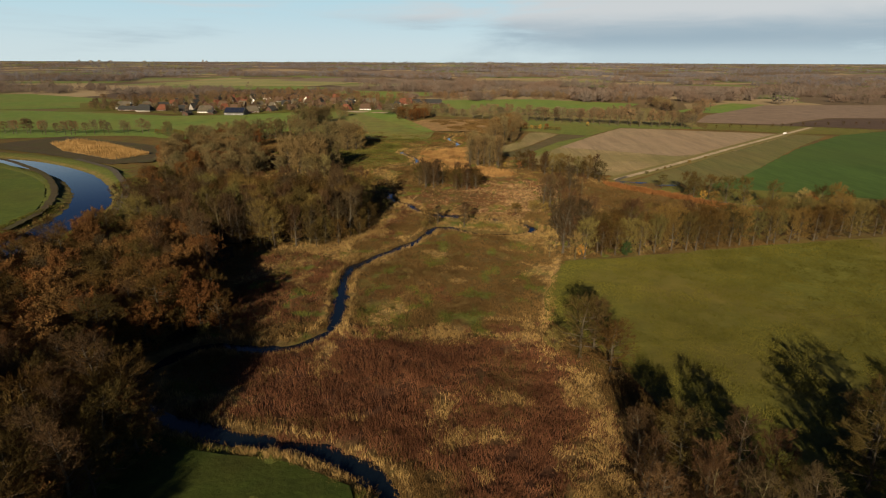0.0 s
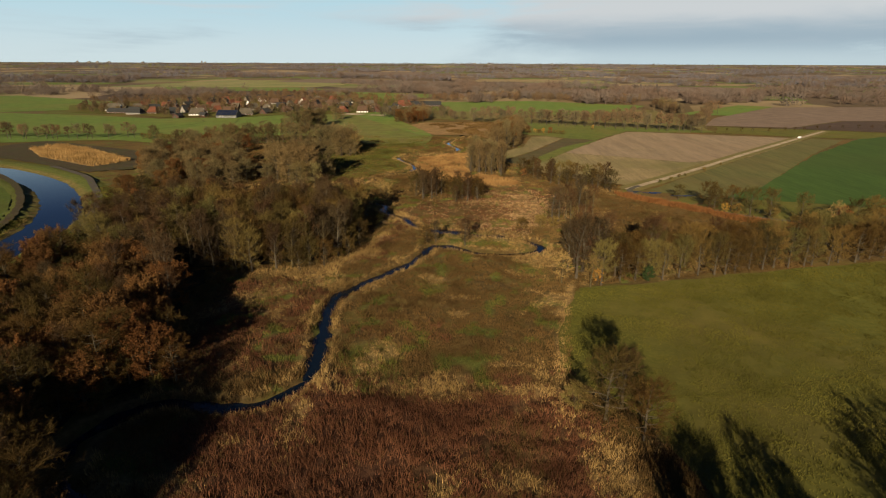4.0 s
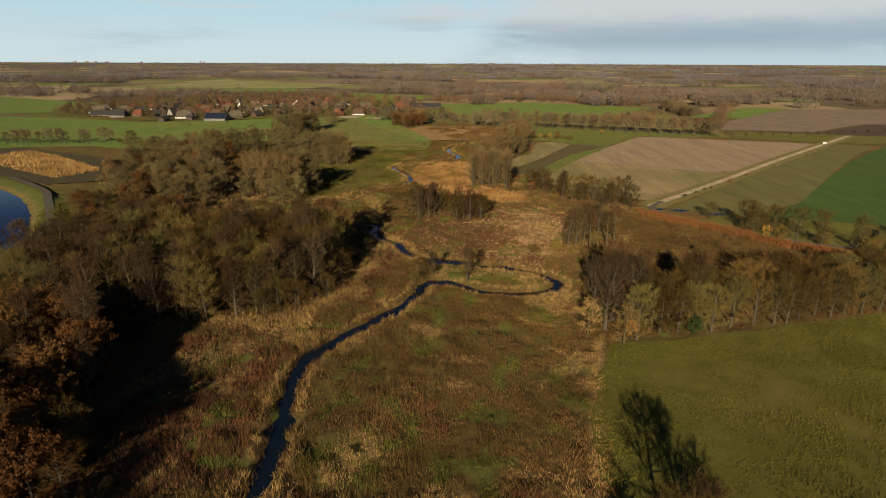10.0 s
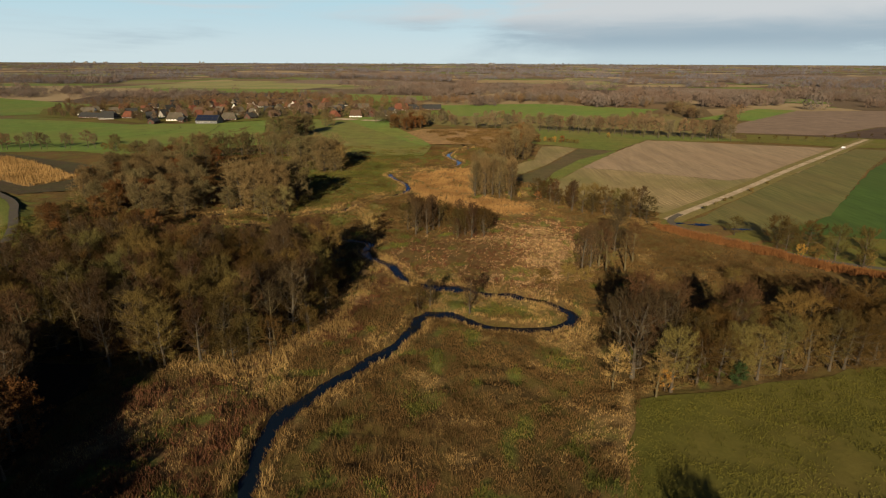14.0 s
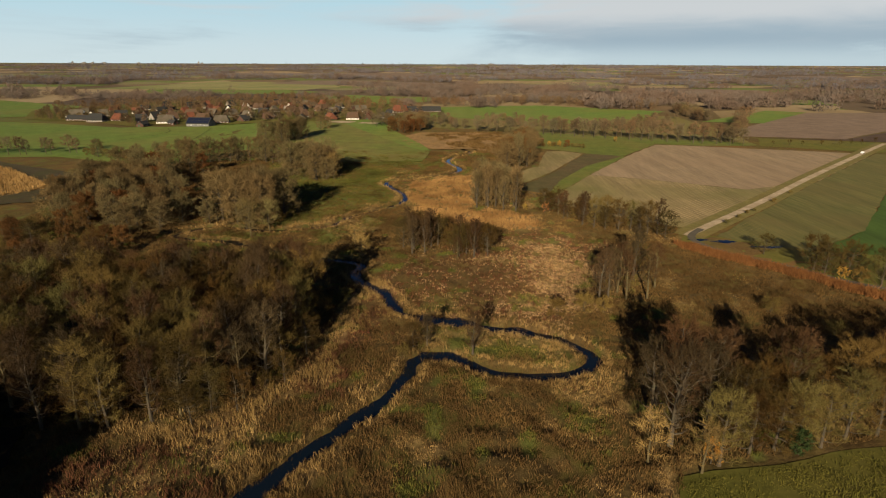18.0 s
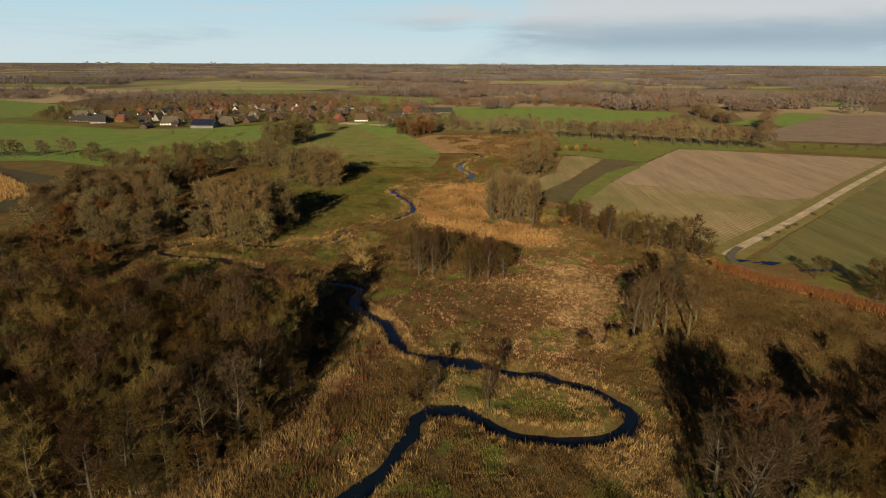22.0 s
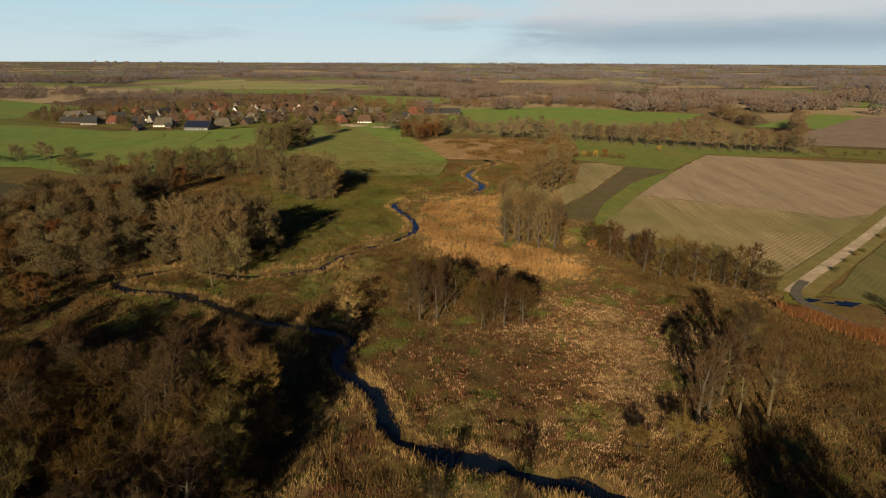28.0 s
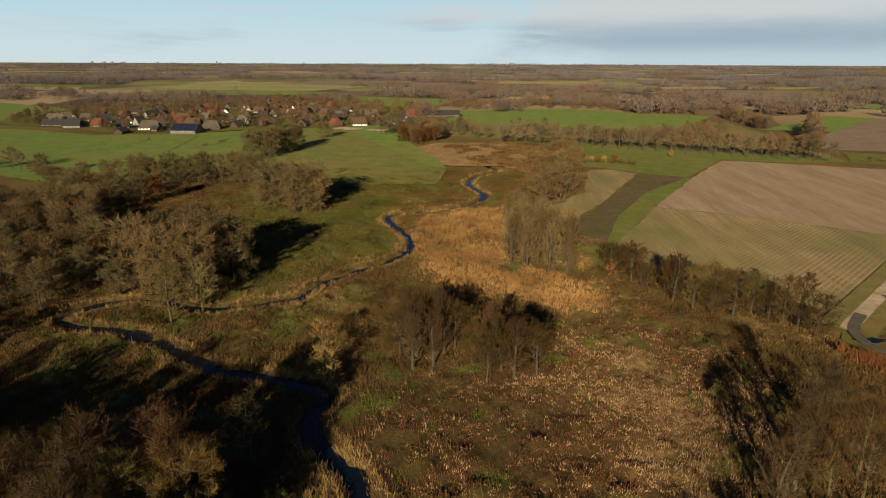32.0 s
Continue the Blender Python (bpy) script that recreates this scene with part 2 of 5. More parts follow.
def ground_material():
    """Rough marsh and heath; the zones of sedge, green and straw come with the sheet."""
    m, n, l, b = start("rough_ground", 0.95, 0.1)
    fine = noise_tex(n, l, 0.9, 6.0, 0.7)
    mid = noise_tex(n, l, 0.12, 5.0, 0.6)
    big = noise_tex(n, l, 0.012, 4.0, 0.6)
    c = mix(n, l, steep(n, l, fine, 0.3, 0.7), (0.03, 0.021, 0.009), (0.10, 0.07, 0.027))
    c = mix(n, l, steep(n, l, mid, 0.45, 0.7), c, (0.08, 0.07, 0.018))
    c = mix(n, l, steep(n, l, big, 0.5, 0.7), c, (0.11, 0.064, 0.024))
    a = n.new("ShaderNodeAttribute")
    a.attribute_name = "cover"
    s = n.new("ShaderNodeSeparateColor")
    l.new(a.outputs["Color"], s.inputs["Color"])
    rust = mix(n, l, steep(n, l, fine, 0.35, 0.7), (0.032, 0.016, 0.01), (0.10, 0.05, 0.028))
    green = mix(n, l, steep(n, l, fine, 0.35, 0.7), (0.045, 0.06, 0.014), (0.10, 0.112, 0.028))
    straw = mix(n, l, steep(n, l, fine, 0.35, 0.7), (0.09, 0.058, 0.025), (0.26, 0.178, 0.08))
    c = mix(n, l, s.outputs["Red"], c, rust)
    c = mix(n, l, s.outputs["Green"], c, green)
    c = mix(n, l, s.outputs["Blue"], c, straw)
    plot = n.new("ShaderNodeTexVoronoi")
    plot.inputs["Scale"].default_value = 0.0062
    where = n.new("ShaderNodeTexCoord")
    l.new(where.outputs["Object"], plot.inputs["Vector"])
    parcel = n.new("ShaderNodeSeparateColor")
    l.new(plot.outputs["Color"], parcel.inputs["Color"])
    ramp = n.new("ShaderNodeValToRGB")
    ramp.color_ramp.interpolation = "CONSTANT"
    for at, tone in ((0.0, (0.086, 0.065, 0.043)), (0.36, (0.094, 0.115, 0.032)), (0.5, (0.122, 0.086, 0.054)), (0.64, (0.216, 0.169, 0.101)), (0.76, (0.137, 0.126, 0.061)), (0.9, (0.065, 0.048, 0.036))):
        stop = ramp.color_ramp.elements[0] if at == 0 else ramp.color_ramp.elements.new(at)
        stop.color = (*tone, 1)
    l.new(parcel.outputs["Red"], ramp.inputs["Fac"])
    far = mix(n, l, steep(n, l, mid, 0.35, 0.65), ramp.outputs["Color"], mix(n, l, 1.0, ramp.outputs["Color"], (0.8, 0.8, 0.8), "MULTIPLY"))
    c = mix(n, l, a.outputs["Alpha"], c, far)
    l.new(c, b.inputs["Base Color"])
    bump(n, l, b, fine, 0.8, 0.35)
    return m


GROUND = ground_material()


# ---- small geometry helpers ----
def part(name, data, material, parent, label=""):
    me = bpy.data.meshes.new(name)
    if isinstance(data, bmesh.types.BMesh):
        data.to_mesh(me)
        data.free()
    else:
        me.from_pydata(*data)
    me.materials.append(material)
    ob = new(name, me)
    if parent:
        ob.parent = parent
    return tagged(ob, label)


def tri_mesh(name, co, material):
    """One mesh of loose triangles from an array of corners (n, 3, 3)."""
    co = np.ascontiguousarray(co, dtype=np.float32).reshape(-1, 3)
    k = len(co)
    me = bpy.data.meshes.new(name)
    me.vertices.add(k)
    me.vertices.foreach_set("co", co.ravel())
    me.loops.add(k)
    me.loops.foreach_set("vertex_index", np.arange(k, dtype=np.int32))
    me.polygons.add(k // 3)
    me.polygons.foreach_set("loop_start", np.arange(0, k, 3, dtype=np.int32))
    me.update(calc_edges=True)
    me.materials.append(material)
    return me


def smooth_line(points, step=2.0):
    """A curve through the points (Catmull-Rom), sampled about every step metres."""
    p = np.array(points, float)
    p = np.vstack([2 * p[0] - p[1], p, 2 * p[-1] - p[-2]])
    res = []
    for i in range(1, len(p) - 2):
        k = max(2, int(np.linalg.norm(p[i + 1] - p[i]) / step))
        for u in np.linspace(0, 1, k, endpoint=False):
            res.append(0.5 * (2 * p[i] + (p[i + 1] - p[i - 1]) * u + (2 * p[i - 1] - 5 * p[i] + 4 * p[i + 1] - p[i + 2]) * u * u
                              + (3 * p[i] - p[i - 1] - 3 * p[i + 1] + p[i + 2]) * u ** 3))
    res.append(p[-2])
    return np.array(res)


def line_dist(x, y, line):
    """Distance of each place to a polyline."""
    best = np.full(x.shape, 1e9)
    for a, b in zip(line[:-1], line[1:]):
        d = b - a
        u = np.clip(((x - a[0]) * d[0] + (y - a[1]) * d[1]) / (d @ d + 1e-9), 0, 1)
        best = np.minimum(best, (x - a[0] - u * d[0]) ** 2 + (y - a[1] - u * d[1]) ** 2)
    return np.sqrt(best)


def inside(x, y, poly):
    p = np.array(poly, float)
    r = np.zeros(x.shape, bool)
    for (x0, y0), (x1, y1) in zip(p, np.roll(p, -1, 0)):
        if y0 != y1:
            r ^= ((y0 > y) != (y1 > y)) & (x < (x1 - x0) * (y - y0) / (y1 - y0) + x0)
    return r


def lattice(x, y, size, seed):
    """Smooth value noise between 0 and 1."""
    table = np.random.RandomState(seed).rand(64, 64)
    u, v = x / size, y / size
    i, j = np.floor(u).astype(int), np.floor(v).astype(int)
    a, b = u - i, v - j
    a, b = a * a * (3 - 2 * a), b * b * (3 - 2 * b)
    t = lambda p, q: table[p % 64, q % 64]
    return (t(i, j) * (1 - a) + t(i + 1, j) * a) * (1 - b) + (t(i, j + 1) * (1 - a) + t(i + 1, j + 1) * a) * b


def soft(x, y, poly, edge=6.0, rough=5.0, seed=3):
    """1 inside the outline, falling to 0 over a ragged edge."""
    p = np.array(poly, float)
    d = line_dist(x, y, np.vstack([p, p[:1]])) * np.where(inside(x, y, poly), 1, -1)
    d = d + (lattice(x, y, 7.0, seed) - 0.5) * rough * 2
    return np.clip(0.5 + d / edge, 0, 1)


# ---- the plan ----
STREAM = smooth_line([(4, 40), (-5, 60), (-9, 69), (-13, 72.5), (-20, 76), (-28, 78), (-36, 80), (-44, 83), (-51, 86), (-57, 92), (-60, 99), (-57, 107),
                      (-50, 112), (-44, 110.5), (-36, 110.5), (-31, 113), (-26.5, 120), (-26, 130), (-28, 144), (-28, 158), (-24, 167), (-15, 180),
                      (-10, 187), (-6, 195), (-4, 203), (3, 204), (9, 199.5), (14, 197), (21, 196)]
                     )
LOOP = smooth_line([(21, 196), (27, 197), (32, 200), (34, 204), (32, 208), (28, 212), (20, 216), (13, 218), (4, 222), (-3, 223), (-9, 226), (-12, 233),
                    (-15, 240), (-20, 245), (-24, 250), (-25, 256), (-24, 261), (-28, 264), (-37, 267), (-49, 270), (-62, 278), (-75, 285), (-88, 287),
                    (-96, 292), (-92, 299), (-80, 303), (-62, 298), (-48, 303), (-41, 306)])
UPPER = smooth_line([(-41, 306), (-38, 316), (-29, 328), (-20, 338), (-16, 351), (-20, 366), (-27, 380), (-28, 389), (-18, 395), (-4, 402), (7, 414), (11, 428),
                     (7, 441), (4, 454), (8, 471), (18, 483), (20, 495), (12, 507), (-6, 530), (-20, 560)])
BROOK = np.vstack([STREAM, LOOP[1:], UPPER[1:]])
RIVER = smooth_line([(-420, 372), (-330, 362), (-272, 347), (-240, 332), (-205, 307), (-180, 281), (-163, 257), (-151, 232), (-146, 205), (-145, 180), (-150, 140), (-165, 90)], 4.0)


OPEN_A = [(22, 122), (26, 140), (32, 158), (36, 168), (60, 173), (240, 214), (300, 150), (220, 30), (60, 20), (44, 60), (38, 88), (31, 112)]
OPEN_B = [(30, 620), (33, 410), (42, 326), (53, 333), (91, 300), (100, 290), (125, 272), (240, 225), (420, 230), (420, 620)]


def far_rise(y):
    u = np.clip((y - 1600) / 3300, 0, 1)
    return 30 * u * u * (3 - 2 * u)


def brook_width(y):
    return np.where(y < 190, 0.75, np.where(y < 300, 0.7, 0.6))


def height(x, y):
    """The lie of the land."""
    x, y = np.asarray(x, float), np.asarray(y, float)
    z = far_rise(y)
    near = (np.abs(x) < 200) & (y < 620)
    hump = (lattice(x, y, 2.7, 13) ** 1.5 - 0.35) * 1.0 * (0.3 + lattice(x, y, 17.0, 15)) + (lattice(x, y, 9.0, 11) - 0.5) * 0.35 + (lattice(x, y, 31.0, 12) - 0.5) * 0.5
    open_field = inside(x, y, OPEN_A) | inside(x, y, OPEN_B)
    z = z + np.where(near & ~open_field, hump, 0)
    d = line_dist(x, y, BROOK) - brook_width(y)
    z = np.where(d < 2.2, z - 1.15 * np.clip((2.2 - d) / 2.6, 0, 1), z)
    r = line_dist(x, y, RIVER) - 5.8
    z = np.where(r < 4, z - 2.2 * np.clip((4 - r) / 6, 0, 1), z)
    return z + np.where((r > 5) & (r < 15), 0.9 * np.sin(np.clip((r - 5) / 10, 0, 1) * math.pi), 0)


RUST_BED = [(-46, 84), (-43, 102), (-30, 112), (-22, 119), (20, 117), (27, 100), (27, 70), (8, 62), (-8, 72), (-30, 82)]
STRAW_FLAT = [(20, 228), (32, 222), (46, 234), (56, 262), (44, 286), (26, 282), (18, 268), (26, 250)]
ORANGE_BED = [(-12, 392), (18, 404), (19, 362), (14, 330), (38, 322), (46, 306), (30, 300), (-6, 318), (-16, 352)]
BROWN_FLAT = [(-20, 262), (-12, 240), (0, 226), (34, 220), (50, 250), (60, 280), (40, 298), (10, 292), (-4, 268)]
GREEN_BANKS = [(-100, 420), (-57, 312), (-39, 326), (-22, 338), (-20, 362), (-30, 390), (-12, 446), (-16, 489), (-70, 575), (-119, 690), (-170, 640), (-160, 520), (-95, 470)]


def cover(x, y):
    """Zones of the vegetation: rust sedge, green, straw."""
    d = line_dist(x, y, BROOK)
    n1, n2, n3 = lattice(x, y, 5.0, 21), lattice(x, y, 13.0, 22), lattice(x, y, 28.0, 23)
    rust = soft(x, y, RUST_BED) * np.clip(1.5 - 1.1 * n2, 0, 1)
    rust = np.maximum(rust, np.clip((n3 - 0.62) * 3, 0, 0.4) * ((y > 120) & (y < 195) & (np.abs(x) < 50)))
    rust = np.maximum(rust, soft(x, y, [(-58, 122), (-30, 124), (-30, 160), (-42, 176), (-60, 170)]) * 0.6)
    rust = np.maximum(rust, soft(x, y, [(-36, 184), (-22, 190), (-14, 214), (-16, 236), (-24, 240), (-26, 206)], 8) * 0.7)
    rust = np.maximum(rust, soft(x, y, BROWN_FLAT, 10) * 0.2)
    green = soft(x, y, GREEN_BANKS, 10) * np.clip(1.25 - n2 * 0.9, 0, 1)
    green = np.maximum(green, np.clip((n2 - 0.6) * 3.5, 0, 0.75) * (d < 22) * (d > 4))
    green = np.maximum(green, np.clip((lattice(x, y, 4.0, 26) - 0.74) * 7, 0, 0.9) * (y > 115) * (x < 60))
    green = np.maximum(green, soft(x, y, [(-60, 20), (0, 20), (-10, 66), (-30, 76), (-56, 84)], 2, 1))
    green = np.maximum(green, soft(x, y, [(0, 208), (10, 203), (28, 199), (31, 204), (26, 209), (10, 215), (0, 219)], 4, 2) * 0.8)
    shore = line_dist(x, y, RIVER)
    green = np.maximum(green, np.clip((24 - shore) / 4, 0, 1) * np.clip(0.65 + 0.5 * n2, 0, 1) * (shore > 8))
    straw = soft(x, y, STRAW_FLAT, 14, 8) * np.clip(0.25 + n1 * 0.9, 0, 0.9)
    straw = np.maximum(straw, soft(x, y, ORANGE_BED, 8) * (0.5 + 0.5 * n1))
    straw = np.maximum(straw, np.clip(1.2 - np.abs(shore - 9.4) / 1.3, 0, 1) * (0.3 + 0.8 * n1))
    straw = np.maximum(straw, soft(x, y, [(-2, 76), (12, 68), (28, 72), (29, 104), (14, 100), (4, 88)], 6) * np.clip((n1 - 0.42) * 4, 0, 0.95))
    bank = np.clip(1 - np.abs(d - 3.1) / 1.1, 0, 1) * (0.35 + 0.65 * n1)
    straw = np.maximum(straw, bank)
    lane = np.array([(24, 120), (27, 135), (32, 152), (36, 168)], float)
    straw = np.maximum(straw, np.clip(1.4 - line_dist(x, y, lane) / 1.2, 0, 1))
    band = np.array([(-24, 118), (-6, 117), (20, 115), (28, 98), (27, 76)], float)
    straw = np.maximum(straw, np.clip(1.3 - line_dist(x, y, band) / (2 + 3 * n2), 0, 1) * n1 * 1.4)
    straw = np.maximum(straw, soft(x, y, [(-60, 176), (-32, 176), (-20, 200), (-18, 246), (-24, 246), (-28, 200), (-40, 184)], 5) * 0.75)
    straw = np.maximum(straw, np.clip((n1 * 0.55 + n2 * 0.45 - 0.56) * 6, 0, 0.9) * np.where(y < 215, 0.8, 0.45) * ((y > 60) & (y < 420) & (x > -60) & (x < 90)))
    straw = straw * (1 - 0.85 * soft(x, y, GREEN_BANKS, 10) * (d > 5)) * (1 - 0.6 * soft(x, y, BROWN_FLAT, 10) * (d > 5) * (1 - soft(x, y, STRAW_FLAT, 14, 8)))
    return np.clip(rust, 0, 1), np.clip(green, 0, 1), np.clip(straw, 0, 1)


# ---- ground: one sheet to the horizon ----
def spread(start_at, stop, first, grow):
    r, s = [], first
    v = start_at
    while abs(v) < abs(stop) if stop * start_at > 0 else True:
        s *= grow
        v += s if stop > start_at else -s
        r.append(v)
        if (stop > start_at and v >= stop) or (stop < start_at and v <= stop):
            break
    return r


gx = spread(-290, -4600, 5, 1.14)[::-1] + list(np.arange(-290, -100, 2.6)) + list(np.arange(-100, 70, 1.15)) + list(np.arange(70, 130, 4.0)) + spread(130, 4600, 4, 1.14)
gy = spread(40, -400, 3, 1.25)[::-1] + list(np.arange(40, 345, 1.15)) + list(np.arange(345, 540, 2.2)) + spread(540, 4950, 4, 1.09)
GXX, GYY = np.meshgrid(np.array(gx), np.array(gy))
fx, fy = GXX.ravel(), GYY.ravel()
fz = height(fx, fy)
nx, ny = len(gx), len(gy)
ii = (np.arange(ny - 1)[:, None] * nx + np.arange(nx - 1)[None, :]).ravel()
quads = np.stack([ii, ii + 1, ii + nx + 1, ii + nx], 1).astype(np.int32)
ground_me = bpy.data.meshes.new("ground")
ground_me.vertices.add(nx * ny)
ground_me.vertices.foreach_set("co", np.stack([fx, fy, fz], 1).astype(np.float32).ravel())
ground_me.loops.add(quads.size)
ground_me.loops.foreach_set("vertex_index", quads.ravel())
ground_me.polygons.add(len(quads))
ground_me.polygons.foreach_set("loop_start", np.arange(0, quads.size, 4, dtype=np.int32))
ground_me.polygons.foreach_set("use_smooth", np.ones(len(quads), bool))
ground_me.update(calc_edges=True)
cr, cg, cb = cover(fx, fy)
away = np.clip((np.hypot(fx, fy) - 620) / 500, 0, 1)
zones = ground_me.attributes.new("cover", "FLOAT_COLOR", "POINT")
zones.data.foreach_set("color", np.stack([cr, cg, cb, away], 1).astype(np.float32).ravel())
ground_me.materials.append(GROUND)
ground = tagged(new("ground", ground_me), "rough brown marsh and heath ground reaching the horizon", "ground", kind="structure")


# ---- water ----
def ribbon(name, line, half, z, material, label, category, jag=0.0, wear=0.0):
    t = np.gradient(line, axis=0)
    t /= np.linalg.norm(t, axis=1)[:, None] + 1e-9
    nrm = np.stack([-t[:, 1], t[:, 0]], 1)
    h = np.broadcast_to(np.asarray(half, float), (len(line),))
    rs = np.random.RandomState(len(line))
    a = line + nrm * (h + rs.uniform(-jag, jag, len(line)))[:, None]
    b = line - nrm * (h + rs.uniform(-jag, jag, len(line)))[:, None]
    zz = np.broadcast_to(np.asarray(z, float), (len(line),))
    vs = [(*p, q) for p, q in zip(a, zz)] + [(*p, q) for p, q in zip(b, zz)]
    k = len(line)
    fs = [(k + i, k + i + 1, i + 1, i) for i in range(k - 1)]
    return tagged(part(name, (vs, [], fs), material, None), label, category, kind="structure")


ribbon("water_brook", BROOK, 2.6, -0.55, WATER, "narrow dark meandering brook with still water", "brook")
ribbon("water_river", RIVER, 9.4, -0.75, WATER, "wide calm river bend reflecting the blue sky", "river")


# ---- fields ----
from mathutils.geometry import delaunay_2d_cdt

laid = []


def field(name, outline, material, label, lift=0.05, ragged=0.7, category="field", step=5.0):
    """A field: a sheet on the ground with a slightly uneven edge."""
    laid.append(name)
    lift += 0.009 * len(laid)
    rs = np.random.RandomState(len(label))
    p = np.array(outline, float)
    ring = []
    for a, b in zip(p, np.roll(p, -1, 0)):
        k = max(1, int(np.linalg.norm(b - a) / step))
        for i in range(k):
            q = a + (b - a) * i / k
            ring.append((q[0] + rs.uniform(-ragged, ragged), q[1] + rs.uniform(-ragged, ragged)))
    lo, hi = p.min(0), p.max(0)
    grid = max(6.0, float(max(hi - lo)) / 24)
    mx, my = np.meshgrid(np.arange(lo[0], hi[0], grid), np.arange(lo[1], hi[1], grid))
    mx, my = (mx + rs.uniform(-1, 1, mx.shape) * grid * 0.3).ravel(), (my + rs.uniform(-1, 1, my.shape) * grid * 0.3).ravel()
    keep = inside(mx, my, ring)
    pts = [Vector(q) for q in ring] + [Vector(q) for q in zip(mx[keep], my[keep])]
    loop = list(range(len(ring)))
    flat, _, faces, *_ = delaunay_2d_cdt(pts, [], [loop], 1, 1e-4)
    fx0, fy0 = np.array([q.x for q in flat]), np.array([q.y for q in flat])
    z = far_rise(fy0) + lift + lattice(fx0, fy0, 40.0, 14) * 0.12
    data = ([(float(a), float(b), float(h)) for a, b, h in zip(fx0, fy0, z)], [], [tuple(f) for f in faces])
    ob = part(name, data, material, None)
    ob.data.polygons.foreach_set("use_smooth", np.ones(len(ob.data.polygons), bool))
    return tagged(ob, label, category, kind="structure")


field("field_pasture", [(24, 122), (28, 140), (34, 158), (38, 167), (60, 171), (100, 181), (140, 190), (240, 212), (300, 150), (220, 40), (60, 30), (46, 60), (40, 88), (33, 112)], PASTURE, "short olive-green pasture beside the marsh", 0.05)
# dark green meadow by the brook, its colour lowered further for tree shade
field("field_meadow_bank", [(-50, 10), (0, 10), (-6, 50), (-14, 68), (-24, 73), (-40, 76), (-49, 80)], surface("shade_toned_grass", (0.03, 0.05, 0.008), (0.055, 0.085, 0.014), (0.05, 0.06, 0.012), 0.05, 0.9), "dark green wet meadow by the brook", 0.28, 0.4)
SOIL_UP = [(83, 408), (115, 394), (152, 371), (200, 392), (297, 487), (196, 521), (163, 531), (121, 470)]
SOIL_LOW = [(53, 355), (83, 408), (115, 394), (152, 371), (192, 391), (98, 301), (91, 305), (74, 316), (53, 338)]
field("field_tilled", SOIL_UP, SOIL, "bare light-brown tilled field", 0.05)
field("field_stubble", SOIL_LOW, STUBBLE, "pale brown stubble field with fine drill rows", 0.07)
field("field_strip_crop", [(40, 376), (44, 352), (50, 356), (64, 393), (88, 436), (121, 474), (98, 484), (66, 418)], WINTERROW, "dark strip of young crop", 0.06)
field("field_strip_straw", [(34, 404), (38, 376), (64, 418), (97, 484), (86, 495), (73, 494), (58, 434)], STUBBLE, "dry straw-coloured strip of grass", 0.06)
field("field_margin", [(38, 350), (44, 328), (51, 333), (53, 355), (83, 408), (121, 470), (121, 474), (88, 436), (64, 393), (50, 356), (44, 351)], MARGIN, "bright green grass margin beside the stubble", 0.06, 0.2)
field("field_margin_top", [(98, 485), (121, 474), (163, 531), (165, 556), (125, 562), (100, 500)], MARGIN, "bright green grass corner by the avenue", 0.06, 0.3)
field("field_stubble_far", [(100, 292), (125, 276), (160, 300), (250, 405), (320, 478), (300, 488), (200, 392)], surface("green_stubble", (0.075, 0.085, 0.025), (0.15, 0.142, 0.055), (0.12, 0.105, 0.04), 0.02, 0.7, dist=0.15, stretch=(1, 0.1, 1), turn=-0.82), "greenish stubble field beside the sandy track", 0.05)
field("field_track_end", [(86, 288), (88, 280), (98, 268), (122, 240), (142, 230), (200, 216), (240, 232), (176, 262), (128, 276), (100, 292), (92, 296)], PASTURE, "muddy grass at the end of the track", 0.03)
field("field_cereal", [(128, 276), (176, 262), (240, 232), (420, 240), (640, 400), (480, 520), (399, 514), (335, 484), (250, 403), (160, 300)], DEEP, "deep green winter cereal field", 0.05)
field("field_brown_far", [(255, 582), (300, 660), (450, 815), (1000, 850), (900, 640), (420, 632), (330, 565)], MIDSOIL, "wide brown ploughed field", 0.05)
field("field_dark_far", [(262, 572), (330, 563), (420, 628), (900, 636), (800, 540), (420, 522), (352, 548)], DARKSOIL, "dark freshly turned field", 0.06)
field("field_verge_far", [(240, 525), (297, 495), (345, 486), (400, 520), (350, 546), (262, 570)], PASTURE, "grassy verge beside the track", 0.05)
field("field_avenue_grass", [(60, 516), (80, 500), (98, 486), (121, 500), (163, 533), (196, 523), (240, 527), (242, 542), (150, 582), (84, 604), (84, 560)], MARGIN, "rough green grass below the avenue", 0.02, 0.5)
field("field_meadow_right", [(272, 703), (330, 690), (455, 822), (420, 850)], LUSH, "green meadow between woods", 0.05)
field("field_meadow_mid", [(-60, 640), (-10, 640), (60, 616), (150, 572), (240, 540), (258, 600), (262, 700), (268, 760), (170, 800), (60, 800), (-20, 780)], VERGE, "olive grassland behind the avenue", 0.02)
field("field_meadow_open", [(-30, 740), (7, 745), (40, 720), (70, 702), (122, 675), (167, 709), (229, 749), (280, 832), (134, 925), (-13, 886)], LUSH, "bright green meadow beyond the avenue", 0.05, 3.0)
field("field_meadow_village", [(-345, 442), (-290, 458), (-250, 462), (-200, 440), (-165, 436), (-130, 452), (-100, 456), (-120, 500), (-140, 520), (-172, 634), (-100, 690), (-160, 690), (-230, 640), (-300, 628), (-380, 660), (-560, 700), (-620, 520), (-480, 480)], LUSH, "lush green meadow in front of the village", 0.05)
